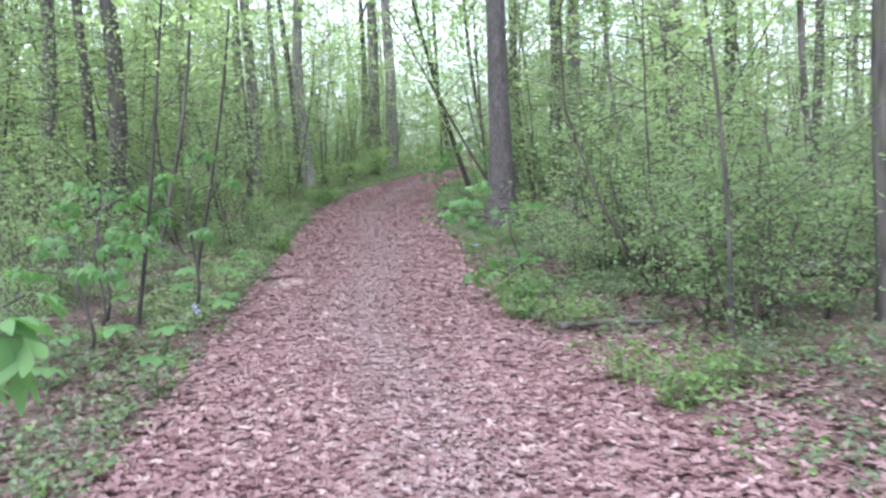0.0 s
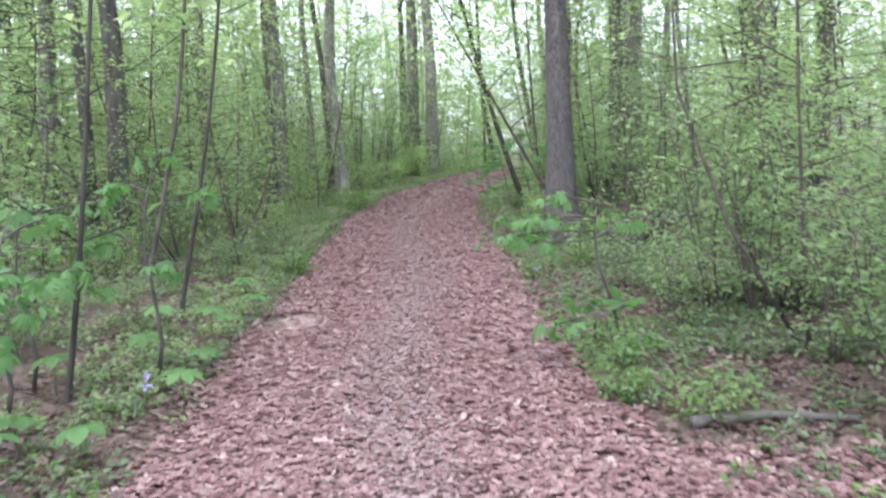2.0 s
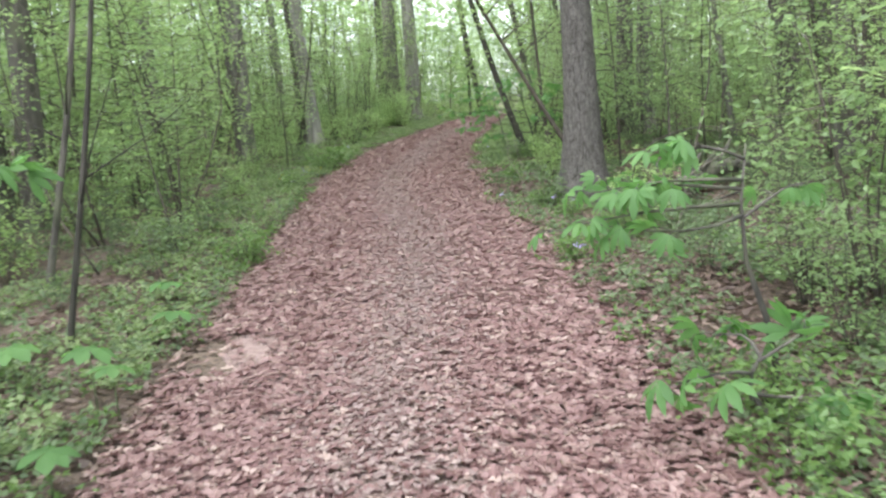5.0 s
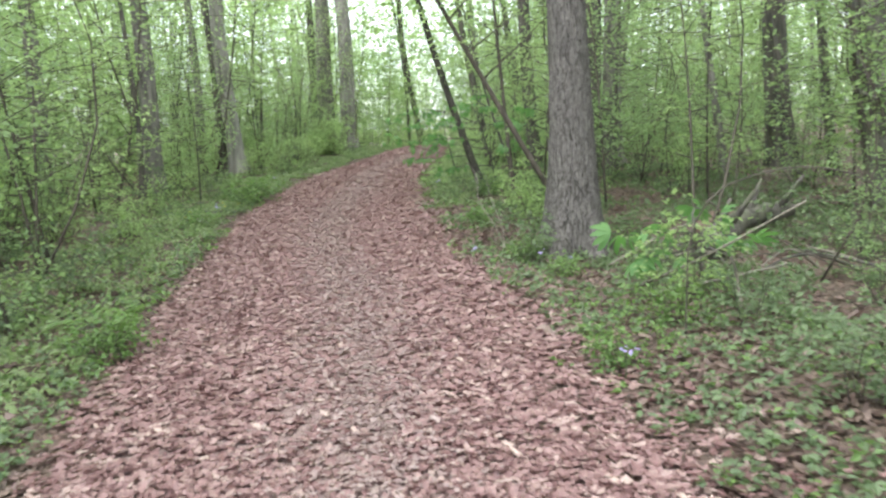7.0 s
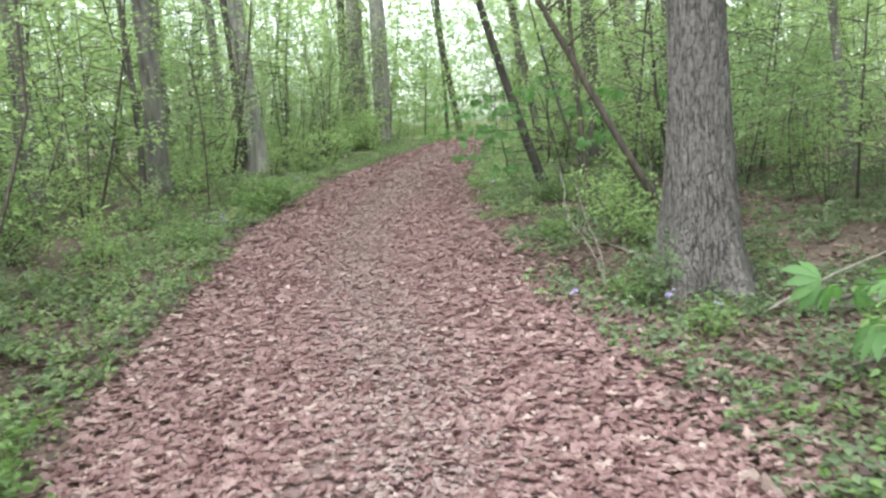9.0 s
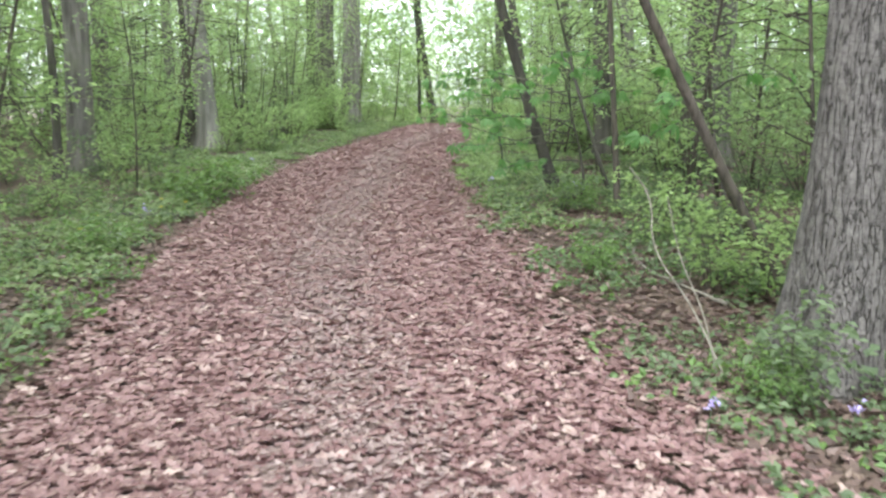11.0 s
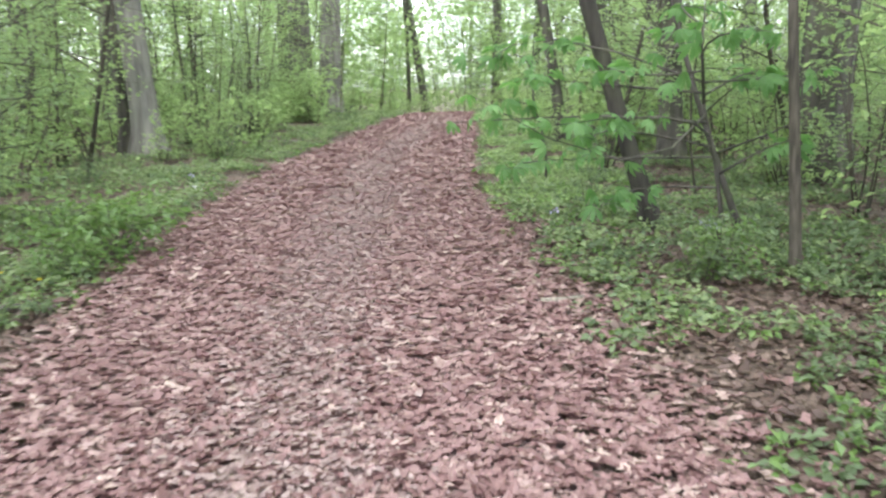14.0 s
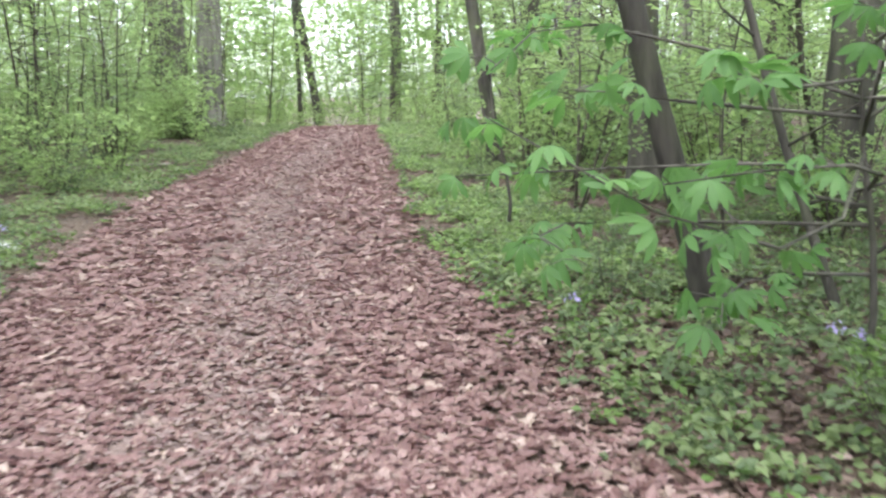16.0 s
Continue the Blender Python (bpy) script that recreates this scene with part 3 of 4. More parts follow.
sow(62, "young_tree", YOUNG, (-1, 22), (10, 56), 2.6, 0.75, 1.2, *YOUNG_TAGS, right_side)


def thicket(name, n, xr, yr, clear, smin, smax, label):
    """Far undergrowth that nobody could count: stems and leaves, each joined into one mesh."""
    out = {0: ([], [], TWIG), 1: ([], [], CANOPY_LEAF)}
    offs, made = [0, 0], 0
    while made < n:
        x, y = rng.uniform(*xr), rng.uniform(*yr)
        if off_path(x, y) < clear or (in_gap(x, y) and made % 3 and smin > 0.5):
            made += in_gap(x, y) and off_path(x, y) >= clear
            continue
        made += 1
        m = np.array(Matrix.LocRotScale((x, y, lie(x, y)), Euler((0, 0, rng.uniform(0, 6.28))), (rng.uniform(smin, smax),) * 3))
        for k, me in enumerate(DISTANT[int(rng.integers(4))]):
            v = np.empty(len(me.vertices) * 3)
            me.vertices.foreach_get("co", v)
            v = v.reshape(-1, 3) @ m[:3, :3].T + m[:3, 3]
            out[k][0].append(v)
            out[k][1].extend([[i + offs[k] for i in p.vertices] for p in me.polygons])
            offs[k] += len(v)
    ob = empty(name, pose(0, 0, 0))
    for k, part_name in enumerate(("stems", "foliage")):
        part(part_name, mesh_of(part_name, np.concatenate(out[k][0]), out[k][1], out[k][2]), ob)["kind"] = "stuff"
    tagged(ob, label, "woods", kind="stuff")


thicket("far_undergrowth", 70, (-14, 18), (44, 64), 0.5, 0.3, 1.4, "far light green undergrowth past the crest")
thicket("far_thicket", 12, (-2.5, 5), (46, 60), 0.5, 0.6, 1.25, "far light green thicket past the crest")
thicket("far_side_woods", 36, (-30, -9), (18, 46), 5, 0.8, 1.3, "light green woods standing back from the path")
thicket("far_woods", 170, (-50, 50), (22, 105), 7.5, 0.8, 1.45, "distant light green woods around the path")


# ---- fallen leaves ----
def litter_mesh(name, xs, ys, size, material, r, lift=0.01, lob=8):
    """Lobed, curled dry leaves lying on the ground."""
    n = len(xs)
    ang = np.linspace(0, 2 * math.pi, lob, endpoint=False)
    rad = np.where(np.arange(lob) % 2 == 0, 1.05, 0.78) * (1 - 0.25 * np.cos(ang))
    ox, oy = np.cos(ang) * rad * 0.62, np.sin(ang) * rad * 0.4
    jx = 1 + np.clip(r.normal(0, 0.36, (n, lob)), -0.65, 0.7)
    if lob == 12:
        side = np.array([(0.36, 0.21), (0.18, 0.14), (0.03, 0.33), (-0.15, 0.12), (-0.3, 0.18)])
        rim2 = np.concatenate([[(0.52, 0.0)], side, [(-0.5, 0.0)], side[::-1] * (1, -1)])
        ox, oy = rim2[:, 0], rim2[:, 1]
        jx = 1 + np.clip(r.normal(0, 0.2, (n, lob)), -0.45, 0.5)
    lx, ly = ox[None] * jx * size[:, None], oy[None] * jx * size[:, None]
    curl = r.uniform(-0.2, 0.8 if lob == 12 else 1.4, n)[:, None] / size[:, None]
    lz = curl * ly ** 2 * 1.1 + curl * 0.35 * lx ** 2 + r.normal(0, 0.035, (n, lob)) * size[:, None]
    tilt, roll_, turn = np.clip(r.normal(0, 0.12, n), -0.4, 0.4)[:, None], np.clip(r.normal(0, 0.12, n), -0.4, 0.4)[:, None], r.uniform(0, 6.28, n)[:, None]
    z = lz + lx * np.tan(tilt) + ly * np.tan(roll_)
    ct, st = np.cos(turn), np.sin(turn)
    h = np.array([lie(a, b) for a, b in zip(xs, ys)])[:, None] + lift + r.uniform(0, 0.014, n)[:, None]
    z = z - np.minimum(z.min(1, keepdims=True), 0) * 0.85
    vx, vy, vz = xs[:, None] + lx * ct - ly * st, ys[:, None] + lx * st + ly * ct, h + z
    rim = np.stack([vx, vy, vz], 2)
    mid = np.stack([xs, ys, (h + z.min(1, keepdims=True) * 0.5)[:, 0]], 1)[:, None]
    v = np.concatenate([rim, mid], 1).reshape(-1, 3)
    k = np.arange(lob)
    tri = np.stack([k, (k + 1) % lob, np.full(lob, lob)], 1)
    f = (np.arange(n)[:, None, None] * (lob + 1) + tri[None]).reshape(-1, 3)
    return mesh_of(name, v, f, material)


def scatter(n, y0, y1, inner, r, spread=0.0):
    """Points on the trail (inner) or in a band of width spread along both its sides."""
    ys = r.uniform(y0, y1, n)
    a, b = np.interp(ys, LEFT_Y, LEFT_X), np.interp(ys, RIGHT_Y, RIGHT_X)
    if inner:
        w = r.uniform(0, 1, n)
        return a - 0.02 + (b - a + 0.08) * w + r.normal(0, 0.07, n) * (np.abs(w - 0.5) > 0.42), ys
    o = np.abs(r.normal(0, spread, n))
    return np.where(r.random(n) < 0.5, a - o, b + o), ys


xs, ys = scatter(76000, 1.5, 26, True, rng)
x2, y2 = scatter(14000, 26, 42, True, rng)
x6, y6 = scatter(9000, -11, 1.5, True, rng)
y3 = rng.uniform(1.5, 7, 4200)
x3 = np.interp(y3, RIGHT_Y, RIGHT_X) + np.abs(rng.normal(0, 0.45, len(y3)))
y4 = rng.uniform(8, 26, 3500)
x4 = np.interp(y4, RIGHT_Y, RIGHT_X) + np.abs(rng.normal(0, 0.28, len(y4)))
xs, ys = np.concatenate([xs, x2, x3, x4, x6]), np.concatenate([ys, y2, y3, y4, y6])
bare = np.hypot((xs + 2.05) / 0.32, (ys - 10.75) / 0.5) < 1
worn = np.abs(xs - (np.interp(ys, LEFT_Y, LEFT_X) * 0.5 + np.interp(ys, RIGHT_Y, RIGHT_X) * 0.5)) < 0.28
keep = rng.random(len(xs)) > np.where(bare, 0.88, np.where(worn, 0.5, 0.0))
xs, ys = xs[keep], ys[keep]
tagged(new("fallen_leaves", litter_mesh("fallen_leaves", xs, ys, rng.uniform(0.04, 0.105, len(xs)) * np.where((ys > 26) | (ys < 1.5), 1.5, 1.0), LITTER, rng, 0.02, 12)), "dry reddish-brown oak leaves covering the path", "fallen leaves", kind="stuff")
ys = np.concatenate([rng.uniform(1.5, 17, 11000), rng.uniform(17, 40, 13000)])
xs = np.interp(ys, LEFT_Y, LEFT_X) * 0.5 + np.interp(ys, RIGHT_Y, RIGHT_X) * 0.5 + 0.1 + 0.15 * np.sin(ys * 0.55) + rng.normal(0, 0.24, len(ys))
tagged(new("leaf_crumbs", litter_mesh("leaf_crumbs", xs, ys, rng.uniform(0.015, 0.038, len(xs)), CRUMBS, rng, 0.036, 5)), "trodden pale crumbs of leaves along the path", "fallen leaves", kind="stuff")
xs, ys = scatter(30000, 1.5, 36, False, rng, 1.9)
y2 = rng.uniform(9, 27, 26000)
x2 = np.interp(y2, RIGHT_Y, RIGHT_X) + rng.uniform(0, 2.2, len(y2))
y5 = rng.uniform(8, 28, 22000)
x5 = np.interp(y5, RIGHT_Y, RIGHT_X) + 1.5 + rng.uniform(0, 4.5, len(y5))
y3 = rng.uniform(2.5, 26, 14000)
x3 = np.interp(y3, LEFT_Y, LEFT_X) - rng.uniform(0, 1.7, len(y3))
y4 = rng.uniform(2, 9, 6000)
x4 = np.interp(y4, RIGHT_Y, RIGHT_X) + rng.uniform(0, 2.0, len(y4))
xs, ys = np.concatenate([xs, x2, x3, x4, x5]), np.concatenate([ys, y2, y3, y4, y5])
tagged(new("fallen_leaves", litter_mesh("old_fallen_leaves", xs, ys, rng.uniform(0.02, 0.056, len(xs)) * np.where(rng.random(len(xs)) < 0.25, 1.45, 1.05), LITTER_TAN, rng, lob=5)), "old tan leaves scattered on the forest floor", "fallen leaves", kind="stuff")


# ---- ground plants ----
def herbs(name, n, y0, y1, spread, leaf, rise, material, label, clear=0.12, right_only=False):
    xs, ys = scatter(n, y0, y1, False, rng, spread)
    if right_only:
        xs = np.interp(ys, RIGHT_Y, RIGHT_X) + rng.uniform(0.15, spread, len(ys))
    base, ahead, size = [], [], []
    for x, y in zip(xs, ys):
        patch = noise.noise((x * 0.9, y * 0.9, 8.0)) + 0.5 * noise.noise((x * 2.5, y * 2.5, 2.0))
        if patch < -0.15 or off_path(x, y) < clear + 0.15 * noise.noise((x * 2, y * 2, 5)):
            continue
        if x > 0 - 0.6 and 10.5 < y < 24 and off_path(x, y) < 1.5 and rng.random() < (0.4 if y < 18 else 0.25):
            continue
        if x > 0.5 and y < 7.5 and off_path(x, y) < 1.6 and rng.random() < 0.6:
            continue
        if material is VERGE_LEAF and x > -0.6 and y < 21:
            continue
        z = lie(x, y)
        up = rise * rng.uniform(0.15, 1)
        for k in range(int(rng.integers(4, 8))):
            w = rng.uniform(0, 6.28)
            q = leaf * rng.uniform(0.1, 0.7)
            base.append((x + math.cos(w) * q, y + math.sin(w) * q, z + up * rng.uniform(0.4, 1) + 0.01))
            ahead.append((math.cos(w), math.sin(w), 0.25))
            size.append(leaf * rng.uniform(0.6, 1.3))
    ob = new(name, leaves_mesh(name, base, ahead, size, material, rng, 0.33))
    return tagged(ob, label, "ground plants", kind="stuff")


herbs("ground_plants", 26000, 1.5, 44, 2.6, 0.048, 0.13, HERB_LEAF, "green seedlings and low leaves over the forest floor")
herbs("ground_plants", 6500, 1.5, 42, 1.9, 0.05, 0.1, FERN_LEAF, "bright green low plants along the path edge", 0.05)
herbs("ground_plants", 2400, 9, 25, 2.6, 0.045, 0.11, HERB_LEAF, "grey-green seedlings between old leaves", 0.3, True)
herbs("ground_plants", 3200, 25, 40, 1.8, 0.06, 0.1, CANOPY_LEAF, "short light green growth along the path", 0.15, True)
herbs("ground_plants", 9000, 7.5, 28, 5.5, 0.05, 0.14, HERB_LEAF, "green seedlings between the brush near the oak", 1.15, True)
herbs("ground_plants", 16000, 7.5, 43, 1.7, 0.055, 0.13, VERGE_LEAF, "pale green low growth along the path verge", 0.3)
herbs("ground_plants", 3500, -6, 60, 9.0, 0.11, 0.2, HERB_LEAF, "scattered green plants deep in the wood", 3.0)


# ---- broad-leaved plants near the path ----
def palmate_mesh(name, leaflets, length, width, hang, fan, material, seed):
    """One leaf of several leaflets that spread from a point and hang a little."""
    r = np.random.default_rng(seed)
    v, f = [], []
    for k in range(leaflets):
        a = (k - (leaflets - 1) / 2) * fan + r.normal(0, 0.06)
        L = length * (1 - 0.3 * abs(k - (leaflets - 1) / 2) / leaflets) * r.uniform(0.9, 1.08)
        sag = hang * r.uniform(0.7, 1.3)
        start = len(v)
        for q, w in ((0.0, 0.03), (0.2, 0.35), (0.45, 0.8), (0.7, 1.0), (0.88, 0.6), (1.0, 0.04)):
            for side in (-1, 0, 1):
                lx, ly = L * q, side * w * width * L / 2
                lz = -sag * L * q * q + (0 if side == 0 else 0.12 * width * L * w) + 0.01 * length * math.sin(9 * q + k)
                v.append((lx * math.cos(a) - ly * math.sin(a), lx * math.sin(a) + ly * math.cos(a), lz))
        for i in range(5):
            for c in range(2):
                p = start + i * 3 + c
                f.append([p, p + 1, p + 4, p + 3])
    return mesh_of(name, v, f, material, True)


PALM = [palmate_mesh("leaf", 5, 0.175, 0.35, 0.62, 0.58, BROAD_LEAF, 300 + i) for i in range(3)]
UMBRELLA = [palmate_mesh("leaf", 7, 0.17, 0.62, 0.35, 0.86, BROAD_LEAF, 320 + i) for i in range(3)]


def broad_plant(x, y, height, lean, branches, label, per=7, scale=1.0):
    """A woody sapling whose branches carry large leaves of five leaflets."""
    r = np.random.default_rng(int(abs(x * 100) + y * 10))
    z0 = lie(x, y)
    ob = empty("buckeye_sapling", pose(x, y, z0))
    t, spots = Tubes(), []
    stem = [Vector((lean[0] * k * height, lean[1] * k * height, -0.05 + k * height)) + Vector((0.05 * math.sin(k * 7), 0.04 * math.cos(k * 5), 0)) for k in (0, 0.2, 0.4, 0.6, 0.8, 1)]
    t.add(stem, [0.018, 0.016, 0.014, 0.011, 0.008, 0.004], 7)
    for k, dx, dy, dz in branches:
        i = min(4, int(k * 5))
        p = stem[i].lerp(stem[i + 1], k * 5 - i)
        e = Vector((dx, dy, dz))
        bow = Vector((-dy, dx, 0)) * r.normal(0, 0.25) + Vector((0, 0, r.normal(0, 0.12) * e.length))
        pts = [p + e * q + bow * math.sin(q * 3.1) + Vector((0, 0, 0.1 * e.length * math.sin(q * 3.1))) for q in (0, 0.25, 0.5, 0.75, 1)]
        t.add(pts, [0.009, 0.008, 0.006, 0.004, 0.002], 5)
        for n in range(per):
            q = 0.35 + 0.65 * (n + 0.5) / per
            w = p + e * q + bow * math.sin(q * 3.1) + Vector((0, 0, 0.1 * e.length * math.sin(q * 3.1)))
            a = math.atan2(dy, dx) + r.normal(0, 1.0)
            st = Vector((math.cos(a), math.sin(a), r.uniform(-0.3, 0.4))) * r.uniform(0.05, 0.13)
            t.add([w, w + st * 0.5 + Vector((0, 0, 0.01)), w + st], [0.003, 0.002, 0.002], 3, False)
            spots.append((w + st, a))
    part("stem", t.mesh("stem", BARK_DARK), ob)
    for w, a in spots:
        c = r.uniform(0.7, 1.2) * scale
        part("leaf", PALM[int(r.integers(3))], ob, m=Matrix.LocRotScale(w, Euler((r.normal(0, 0.6), r.normal(0.35, 0.6), a)), (c, c, c)))
    return tagged(ob, label, "sapling", "broad-leaved saplings")


broad_plant(0.86, 9.2, 1.27, (-0.12, -0.04), [(0.8, -0.85, -0.15, -0.04), (0.85, -0.5, -0.25, 0.06), (0.88, -0.72, 0.0, -0.02), (0.76, -0.6, 0.05, 0.0), (0.95, -0.3, 0.1, 0.02), (0.75, 0.3, 0.2, 0.1)], "buckeye sapling with large bright leaves reaching over the path", 8, 0.54)
broad_plant(-3.45, 8.5, 1.5, (0.05, 0), [(0.9, 0.5, -0.1, 0.05), (0.75, 0.6, 0.1, 0.0), (0.6, 0.45, -0.3, 0.0), (0.8, -0.45, 0.1, 0.1), (0.95, -0.1, -0.4, 0.05), (0.5, -0.5, -0.2, 0.05), (0.45, 0.5, 0.25, 0.0)], "leafy buckeye sapling behind thin stems", 9, 0.6)
broad_plant(-3.0, 7.0, 1.05, (0.0, 0.05), [(0.9, 0.45, 0.1, 0.05), (0.7, -0.5, 0.15, 0.05), (0.8, 0.2, -0.4, 0.0), (0.6, 0.4, -0.25, 0.05), (0.95, -0.3, -0.2, 0.05)], "leafy buckeye sapling over the mayapples", 8, 0.6)
broad_plant(0.72, 8.95, 0.42, (-0.05, 0), [(0.8, -0.4, 0.0, -0.05), (0.6, 0.35, -0.2, 0.05), (0.9, 0.2, 0.3, 0.0), (0.95, -0.15, 0.3, 0.0)], "small buckeye sapling with limp green leaves", 5, 0.75)
broad_plant(1.0, 22.9, 1.75, (-0.12, -0.03), [(0.5, -1.3, -0.55, 0.1), (0.58, -1.65, -0.5, 0.2), (0.66, -1.2, -0.65, 0.1), (0.42, -1.35, -0.45, 0.0), (0.74, -0.9, -0.5, 0.1), (0.55, -1.7, -0.3, 0.05), (0.46, -0.95, -0.7, 0.05), (0.7, -1.5, -0.2, 0.1), (0.62, -0.6, -0.75, 0.1), (0.65, 0.5, 0.3, 0.1), (0.9, 0.3, 0.4, 0.1), (0.35, 0.6, 0.1, 0.2), (0.8, 0.1, -0.7, 0.1), (0.7, 0.5, -0.5, 0.05), (0.3, -0.9, -0.4, -0.05)], "buckeye sapling with wide sprays of drooping five-part leaves", 11, 0.55)
broad_plant(-2.6, 8.7, 1.7, (0.05, 0), [(0.75, 0.35, 0.1, 0.1), (0.85, -0.35, 0.2, 0.05), (0.6, -0.45, -0.2, 0.05), (0.5, 0.3, -0.3, 0.0), (0.95, 0.1, -0.3, 0.05)], "leafy buckeye sapling among thin stems", 7, 0.6)
broad_plant(-3.2, 7.7, 1.35, (0.1, 0), [(0.7, 0.5, 0.1, 0.05), (0.8, -0.4, 0.2, 0.05), (0.6, 0.35, -0.3, 0.0), (0.9, 0.3, 0.3, 0.1)], "leafy buckeye sapling at the path side", 8, 0.6)
broad_plant(-1.85, 2.4, 1.35, (0.05, 0), [(0.88, 0.62, -0.1, 0.0), (0.75, 0.55, 0.1, 0.05), (0.9, 0.5, 0.2, 0.05), (0.8, -0.3, 0.2, 0.1)], "buckeye sapling with hanging leaves close to the path", 4, 0.75)
broad_plant(1.75, 15.1, 0.65, (-0.1, 0), [(0.8, -0.6, 0.0, 0.0), (0.6, -0.5, -0.3, 0.0), (0.9, 0.3, 0.3, 0.0), (0.7, 0.4, -0.2, 0.0)], "low buckeye sapling below the shrubs", 6, 0.9)
broad_plant(0.55, 26.5, 1.6, (-0.1, 0), [(0.8, -0.5, -0.2, 0.1), (0.9, 0.4, -0.3, 0.1), (0.6, -0.4, -0.4, 0.05)], "buckeye sapling beside the path", 5, 0.9)
broad_plant(1.6, 20.3, 1.5, (-0.1, 0), [(0.8, -0.5, -0.4, 0.0), (0.9, 0.4, -0.3, 0.1), (0.6, -0.6, -0.1, 0.05), (0.95, -0.3, 0.3, 0.1)], "buckeye sapling with hanging leaves near the oak", 6, 0.65)


def mayapple(x, y, h, s, turn):
    ob = empty("mayapple", pose(x, y, lie(x, y), 0, 0, turn))
    t = Tubes()
    t.add([(0, 0, -0.02), (0.01, 0, h * 0.5), (0, 0, h)], [0.005, 0.004, 0.003], 5)
    part("stem", t.mesh("stem", HERB_LEAF), ob)
    part("leaf", UMBRELLA[int(turn) % 3], ob, m=Matrix.LocRotScale((0, 0, h), Euler((radians(8), radians(-6), 0)), (s, s, s)))
    tagged(ob, "mayapple with one broad umbrella leaf by the path", "mayapple", "mayapples along the path")


for x, y in ((-2.25, 8.75), (-2.1, 7.9), (-2.75, 7.1), (-2.55, 6.5), (-2.9, 6.3), (-2.3, 9.6), (-2.55, 9.9), (-2.3, 6.9), (-1.95, 5.6), (-2.8, 9.0), (-3.1, 10.1), (-2.6, 5.4), (-2.7, 11.6), (-2.95, 12.3), (-2.45, 11.0), (-3.2, 8.4)):
    mayapple(x, y, float(rng.uniform(0.22, 0.36)), float(rng.uniform(0.75, 1.1)), float(rng.uniform(0, 360)))


def bright_plant(x, y, s, label):
    """A tuft of upright stems with many small bright leaflets."""
    me = bush_meshes(int(x * 50 + y * 9) % 900 + 1000, 8, 0.3, 0.34, 6, 10, 0.046, 0.15, FERN_LEAF)
    bush("leafy_plant", me, x, y, s, float(rng.uniform(0, 6.28)), label, "plant", "bright plants along the path")


for x, y, s in ((1.5, 5.0, 1.1), (1.75, 5.4, 0.9), (1.25, 5.6, 0.8), (0.72, 8.55, 1.0), (0.85, 9.1, 1.0), (0.75, 7.9, 0.8), (1.1, 7.5, 0.9), (-2.75, 14.2, 1.1), (-2.72, 13.9, 0.9), (0.85, 16.2, 0.8), (0.55, 17.1, 0.7), (0.75, 17.5, 0.75), (-3.25, 23.6, 1.6), (-3.5, 23.9, 1.4), (-3.3, 23.0, 1.1), (0.9, 22.6, 1.0), (0.75, 22.3, 0.8), (0.55, 13.0, 0.9), (1.15, 14.0, 1.0), (-3.6, 20.4, 1.0), (0.35, 19.5, 0.8)):
    bright_plant(x, y, s, "bright green leafy plant at the path edge")


# ---- small things on the forest floor ----
PETALS = [leaves_mesh("petal", [(0, 0, 0)], [(1, 0, 0.2)], [0.026 + 0.003 * i], PETAL, np.random.default_rng(400 + i), 0.4) for i in range(3)]


def flower(x, y):
    r = np.random.default_rng(int(abs(x) * 77 + y * 31))
    ob = empty("violet_flower", pose(x, y, lie(x, y)))
    t = Tubes()
    t.add([(0, 0, -0.02), (0.01, 0.01, 0.1), (0.02, 0.0, 0.2)], [0.004, 0.003, 0.002], 4)
    part("stem", t.mesh("stem", HERB_LEAF), ob)
    for k in range(10):
        a = k * 0.63
        part("petal", PETALS[k % 3], ob, m=pose(0.02 + r.normal(0, 0.02), r.normal(0, 0.02), 0.2 + r.normal(0, 0.012), r.normal(0, 25), r.normal(0, 20), math.degrees(a)))
    tagged(ob, "pale violet woodland flower on a thin stem", "flower", "violet flowers")


for x, y in ((-2.43, 8.1), (-2.35, 7.85), (0.45, 12.7), (0.66, 16.6), (-0.02, 16.4), (0.05, 23.9), (0.97, 22.95), (0.9, 16.3), (-3.5, 21.6), (0.95, 23.1), (-3.3, 26.8)):
    flower(x, y)


def stone(x, y, s):
    bm = bmesh.new()
    bmesh.ops.create_icosphere(bm, subdivisions=3, radius=s)
    for v in bm.verts:
        v.co *= 1 + 0.3 * noise.noise(v.co * 3.5 / s * 0.3 + Vector((x, y, 0)))
        v.co.z *= 0.5
    me = bpy.data.meshes.new("stone")
    bm.to_mesh(me)
    bm.free()
    me.materials.append(STONE)
    ob = new("stone", me)
    ob.matrix_basis = pose(x, y, lie(x, y) + s * 0.15, 0, 0, x * 90)
    tagged(ob, "pale grey stone lying among low plants", "stone", "stones")


for x, y, s in ((-3.62, 21.05, 0.1), (-3.3, 27.0, 0.09), (-3.9, 21.9, 0.07)):
    stone(x, y, s)


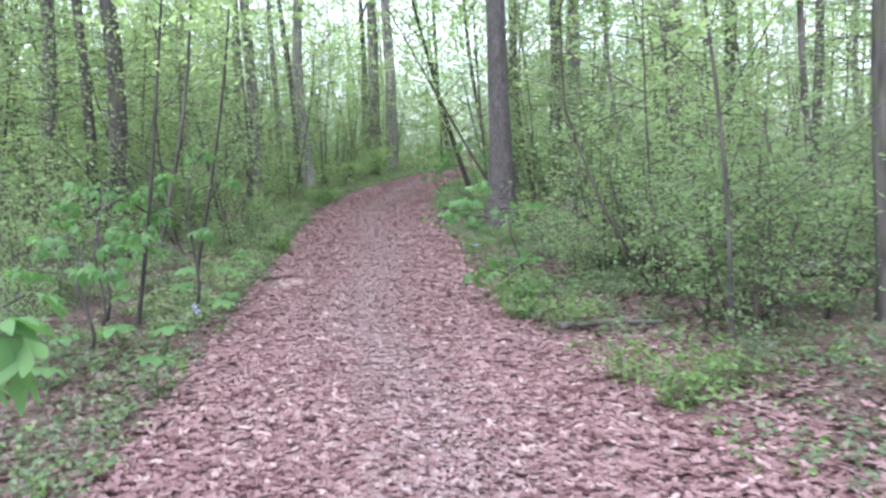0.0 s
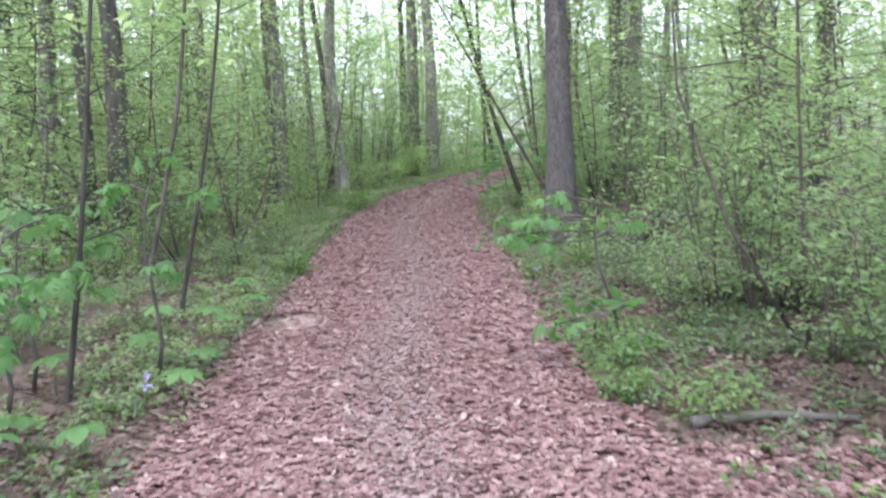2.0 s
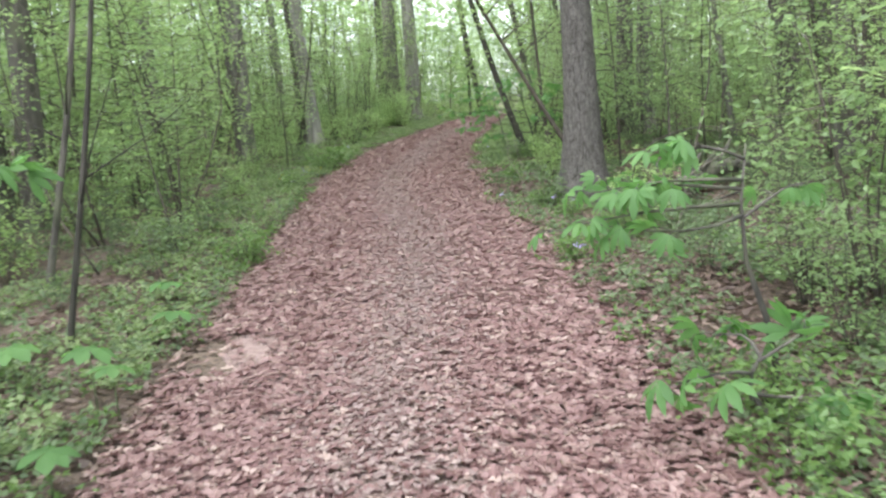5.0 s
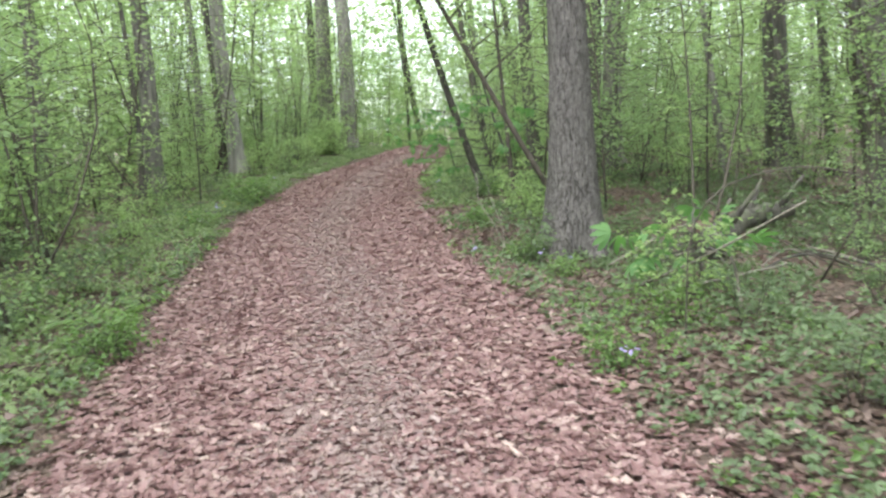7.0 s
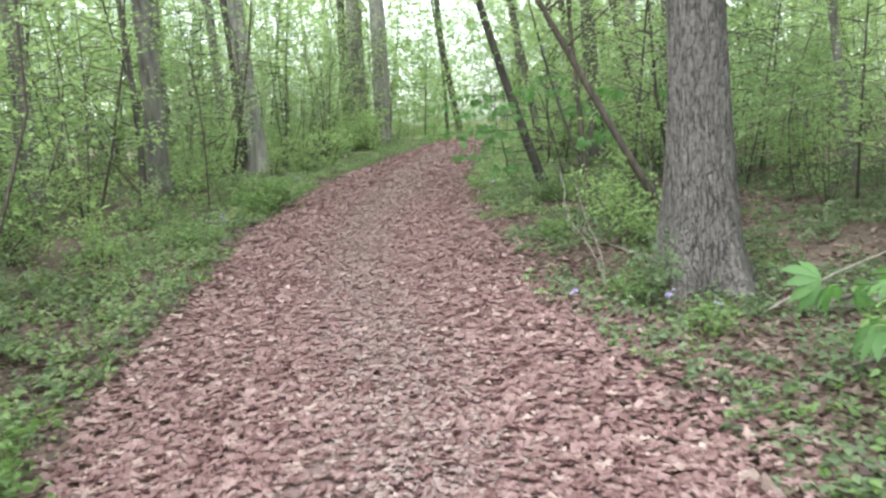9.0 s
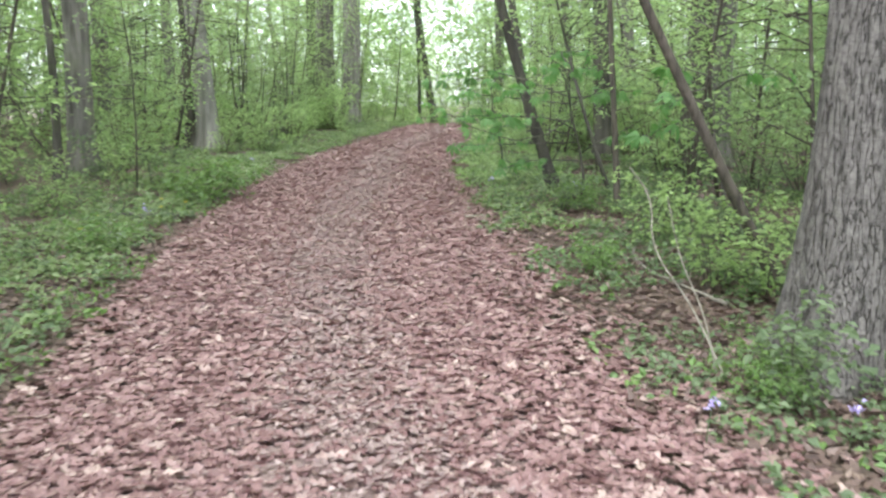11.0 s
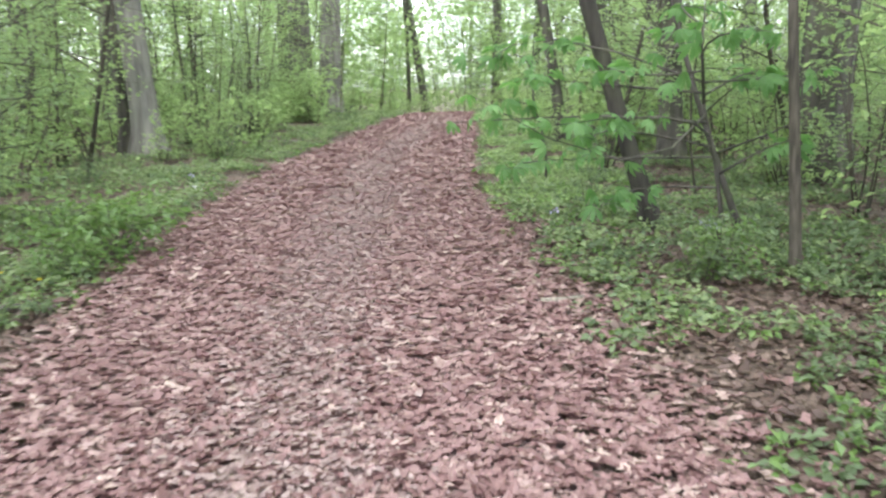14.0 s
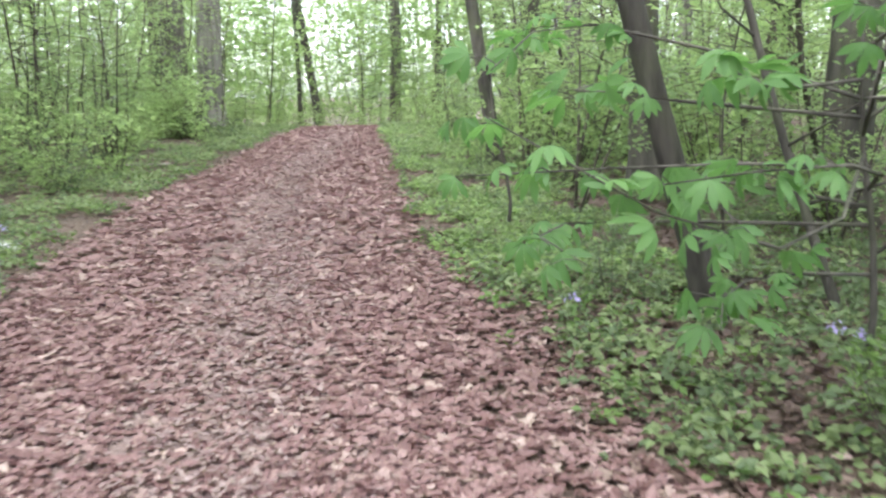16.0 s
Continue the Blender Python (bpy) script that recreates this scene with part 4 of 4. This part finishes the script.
def log(pts, radius, material, label, name="fallen_log", knots=2):
    """A fallen stem along the given points, rough, with broken stubs."""
    t = Tubes()
    pts = [Vector(p) for p in pts]
    for _ in range(2):
        cut = [pts[0]]
        for a, b in zip(pts, pts[1:]):
            cut += [a.lerp(b, 0.25), a.lerp(b, 0.75)]
        pts = cut + [pts[-1]]
    fine = []
    for a, b in zip(pts, pts[1:]):
        fine += [a, a.lerp(b, 0.5)]
    fine.append(pts[-1])
    n = len(fine)
    t.add([p + Vector((0, 0, 0.25 * radius * noise.noise(p * 4))) for p in fine], [radius * (1 - 0.5 * i / n) * (1 + 0.2 * noise.noise(p * 9)) for i, p in enumerate(fine)], 9)
    for k in range(knots):
        p = fine[2 + (k * 5) % (n - 3)]
        t.add([p, p + Vector((0.3, 0.2 * (-1) ** k, 0.5)) * radius * 5], [radius * 0.35, radius * 0.1], 5)
    ob = new(name, t.mesh(name, material))
    tagged(ob, label, "log" if radius > 0.03 else "branch", "fallen wood")


def on(x, y, z=0.0):
    return (x, y, lie(x, y) + z)


log([on(1.0, 7.35, 0.04), on(1.4, 7.4, 0.05), on(1.9, 7.3, 0.04)], 0.038, BARK_DARK, "short mossy dark log beside the path")
log([on(4.0, 9.8, 0.12), on(4.6, 9.2, 0.15), on(5.4, 8.6, 0.12)], 0.13, BARK_DARK, "thick rotten log under the shrubs")
log([on(2.3, 16.3, 0.2), on(2.8, 16.9, 0.28), on(3.6, 17.4, 0.2)], 0.16, BARK_DARK, "old dark stump wood among brush", knots=4)
log([on(1.1, 13.6, 0.02), on(1.1, 13.5, 0.9), on(1.7, 13.4, 1.1), on(2.3, 13.4, 0.95), on(3.0, 13.5, 0.02)], 0.007, TWIG, "thin dead branch arching over the brush", "dead_branch", 1)
log([on(1.2, 15.2, 0.03), on(1.6, 14.7, 0.3), on(2.2, 14.2, 0.75)], 0.014, TWIG_PALE, "thin pale dead branch in the brush", "dead_branch", 2)
log([on(1.2, 14.9, 0.02), on(1.8, 14.9, 0.08), on(2.5, 15.1, 0.12)], 0.018, TWIG_PALE, "pale dead branch lying in the brush", "dead_branch", 3)
log([on(1.6, 13.9, 0.02), on(2.0, 15.0, 0.25), on(2.2, 16.0, 0.3)], 0.016, TWIG, "dead branch lying in the brush", "dead_branch", 3)
log([on(0.45, 17.35, 0.0), on(0.36, 17.6, 0.3), on(0.17, 17.75, 0.55), on(0.22, 17.9, 0.8), on(0.1, 17.95, 0.95)], 0.006, TWIG_PALE, "thin pale dead stem beside the oak", "dead_branch", 1)
log([on(0.42, 17.4, 0.0), on(0.46, 17.7, 0.25), on(0.36, 17.85, 0.5), on(0.3, 17.9, 0.82)], 0.005, TWIG_PALE, "thin pale dead stem beside the oak", "dead_branch", 1)
log([on(0.95, 18.6, 0.03), on(0.6, 19.6, 0.03), on(0.9, 20.4, 0.05)], 0.014, TWIG_PALE, "pale dead branch on the leaves", "dead_branch", 2)
log([on(-2.6, 33.0, 0.03), on(-3.4, 32.6, 0.08), on(-4.6, 32.2, 0.06)], 0.03, TWIG_PALE, "fallen pale branch off the path", "dead_branch", 3)
log([on(-3.3, 15.2, 0.03), on(-4.2, 15.6, 0.08), on(-5.0, 15.4, 0.05)], 0.025, TWIG, "fallen branch on the forest floor", "dead_branch", 3)
log([on(-0.42, 21.95, 0.03), on(-0.28, 21.98, 0.03), on(-0.16, 22.02, 0.03)], 0.022, TWIG_PALE, "short piece of pale wood on the leaves", "stick", 0)
log([on(-4.1, 22.2, 0.03), on(-3.7, 22.1, 0.05), on(-3.3, 22.3, 0.03)], 0.05, BARK_DARK, "short dark rotten log among low plants")



def root_plate(x, y, s):
    """The earthy foot of a fallen tree: a ragged lump with broken roots."""
    ob = empty("root_plate", pose(x, y, lie(x, y), 0, 0, 20))
    bm = bmesh.new()
    bmesh.ops.create_icosphere(bm, subdivisions=4, radius=s)
    for v in bm.verts:
        q = v.co / s
        v.co *= 1 + 0.3 * noise.noise(q * 1.6 + Vector((3, 1, 0))) + 0.16 * noise.noise(q * 5) + 0.08 * noise.noise(q * 13)
        v.co.y *= 0.6
        v.co.z = v.co.z * 0.8 + s * 0.55
    me = bpy.data.meshes.new("earth")
    bm.to_mesh(me)
    bm.free()
    me.materials.append(ROOT_EARTH)
    part("earth", me, ob, "red-brown clod of earth")
    r = np.random.default_rng(71)
    for k in range(6):
        a = r.uniform(0, 6.28)
        d = Vector((math.cos(a), r.uniform(-0.8, -0.1), math.sin(a) * 0.8 + 0.2))
        p = Vector((0, 0, s * 0.55)) + d * s * 0.6
        t = Tubes()
        L = s * r.uniform(0.5, 1.1)
        t.add([p, p + d * L * 0.5 + Vector((0, 0, -0.05 * L)), p + d * L + Vector((r.normal(0, 0.1), 0, -0.2 * L))], [0.022, 0.014, 0.005], 5)
        part("root", t.mesh("root", TWIG), ob)
    tagged(ob, "ragged root plate of a fallen tree in the brush", "root plate", "fallen wood")


ROOT_EARTH = soil_material("root_earth", [(0.0, (0.05, 0.028, 0.022)), (0.5, (0.115, 0.068, 0.055)), (1.0, (0.19, 0.125, 0.105))], 16)
root_plate(2.6, 16.85, 0.3)
for i in range(20):
    x, y = 1.7 + 1.9 * (i * 0.618 % 1), 13.6 + 3.2 * (i * 0.381 % 1)
    a, L = i * 2.4, 0.5 + 0.7 * (i * 0.27 % 1)
    dx, dy = math.cos(a) * L / 2, math.sin(a) * L / 2
    log([on(x - dx, y - dy, 0.02), on(x, y, 0.1 + 0.2 * (i * 0.45 % 1)), on(x + dx, y + dy, 0.05 + 0.4 * (i * 0.53 % 1))], 0.007 + 0.005 * (i % 3), (TWIG, TWIG_PALE, BARK_DARK)[i % 3], "dead stick in the brush pile near the oak", "dead_branch", 2)

YELLOW = leaf_material("yellow_petal", (0.6, 0.45, 0.03), (0.7, 0.55, 0.04), (0.75, 0.6, 0.06), (0.8, 0.65, 0.05))
YELLOWS = [leaves_mesh("petal", [(0, 0, 0)], [(1, 0, 0.2)], [0.02], YELLOW, np.random.default_rng(500 + i), 0.4) for i in range(2)]
for x, y in ((-3.75, 20.6), (-3.45, 22.0), (-3.3, 22.4), (-3.85, 21.3), (-3.6, 22.6)):
    ob = empty("yellow_flower", pose(x, y, lie(x, y)))
    t = Tubes()
    t.add([(0, 0, -0.02), (0.01, 0.0, 0.08), (0.0, 0.01, 0.16)], [0.004, 0.003, 0.002], 4)
    part("stem", t.mesh("stem", HERB_LEAF), ob)
    for k in range(5):
        part("petal", YELLOWS[k % 2], ob, m=pose(0, 0.01, 0.16, 0, -15, 72 * k))
    tagged(ob, "small yellow woodland flower on a thin stem", "flower", "yellow flowers")
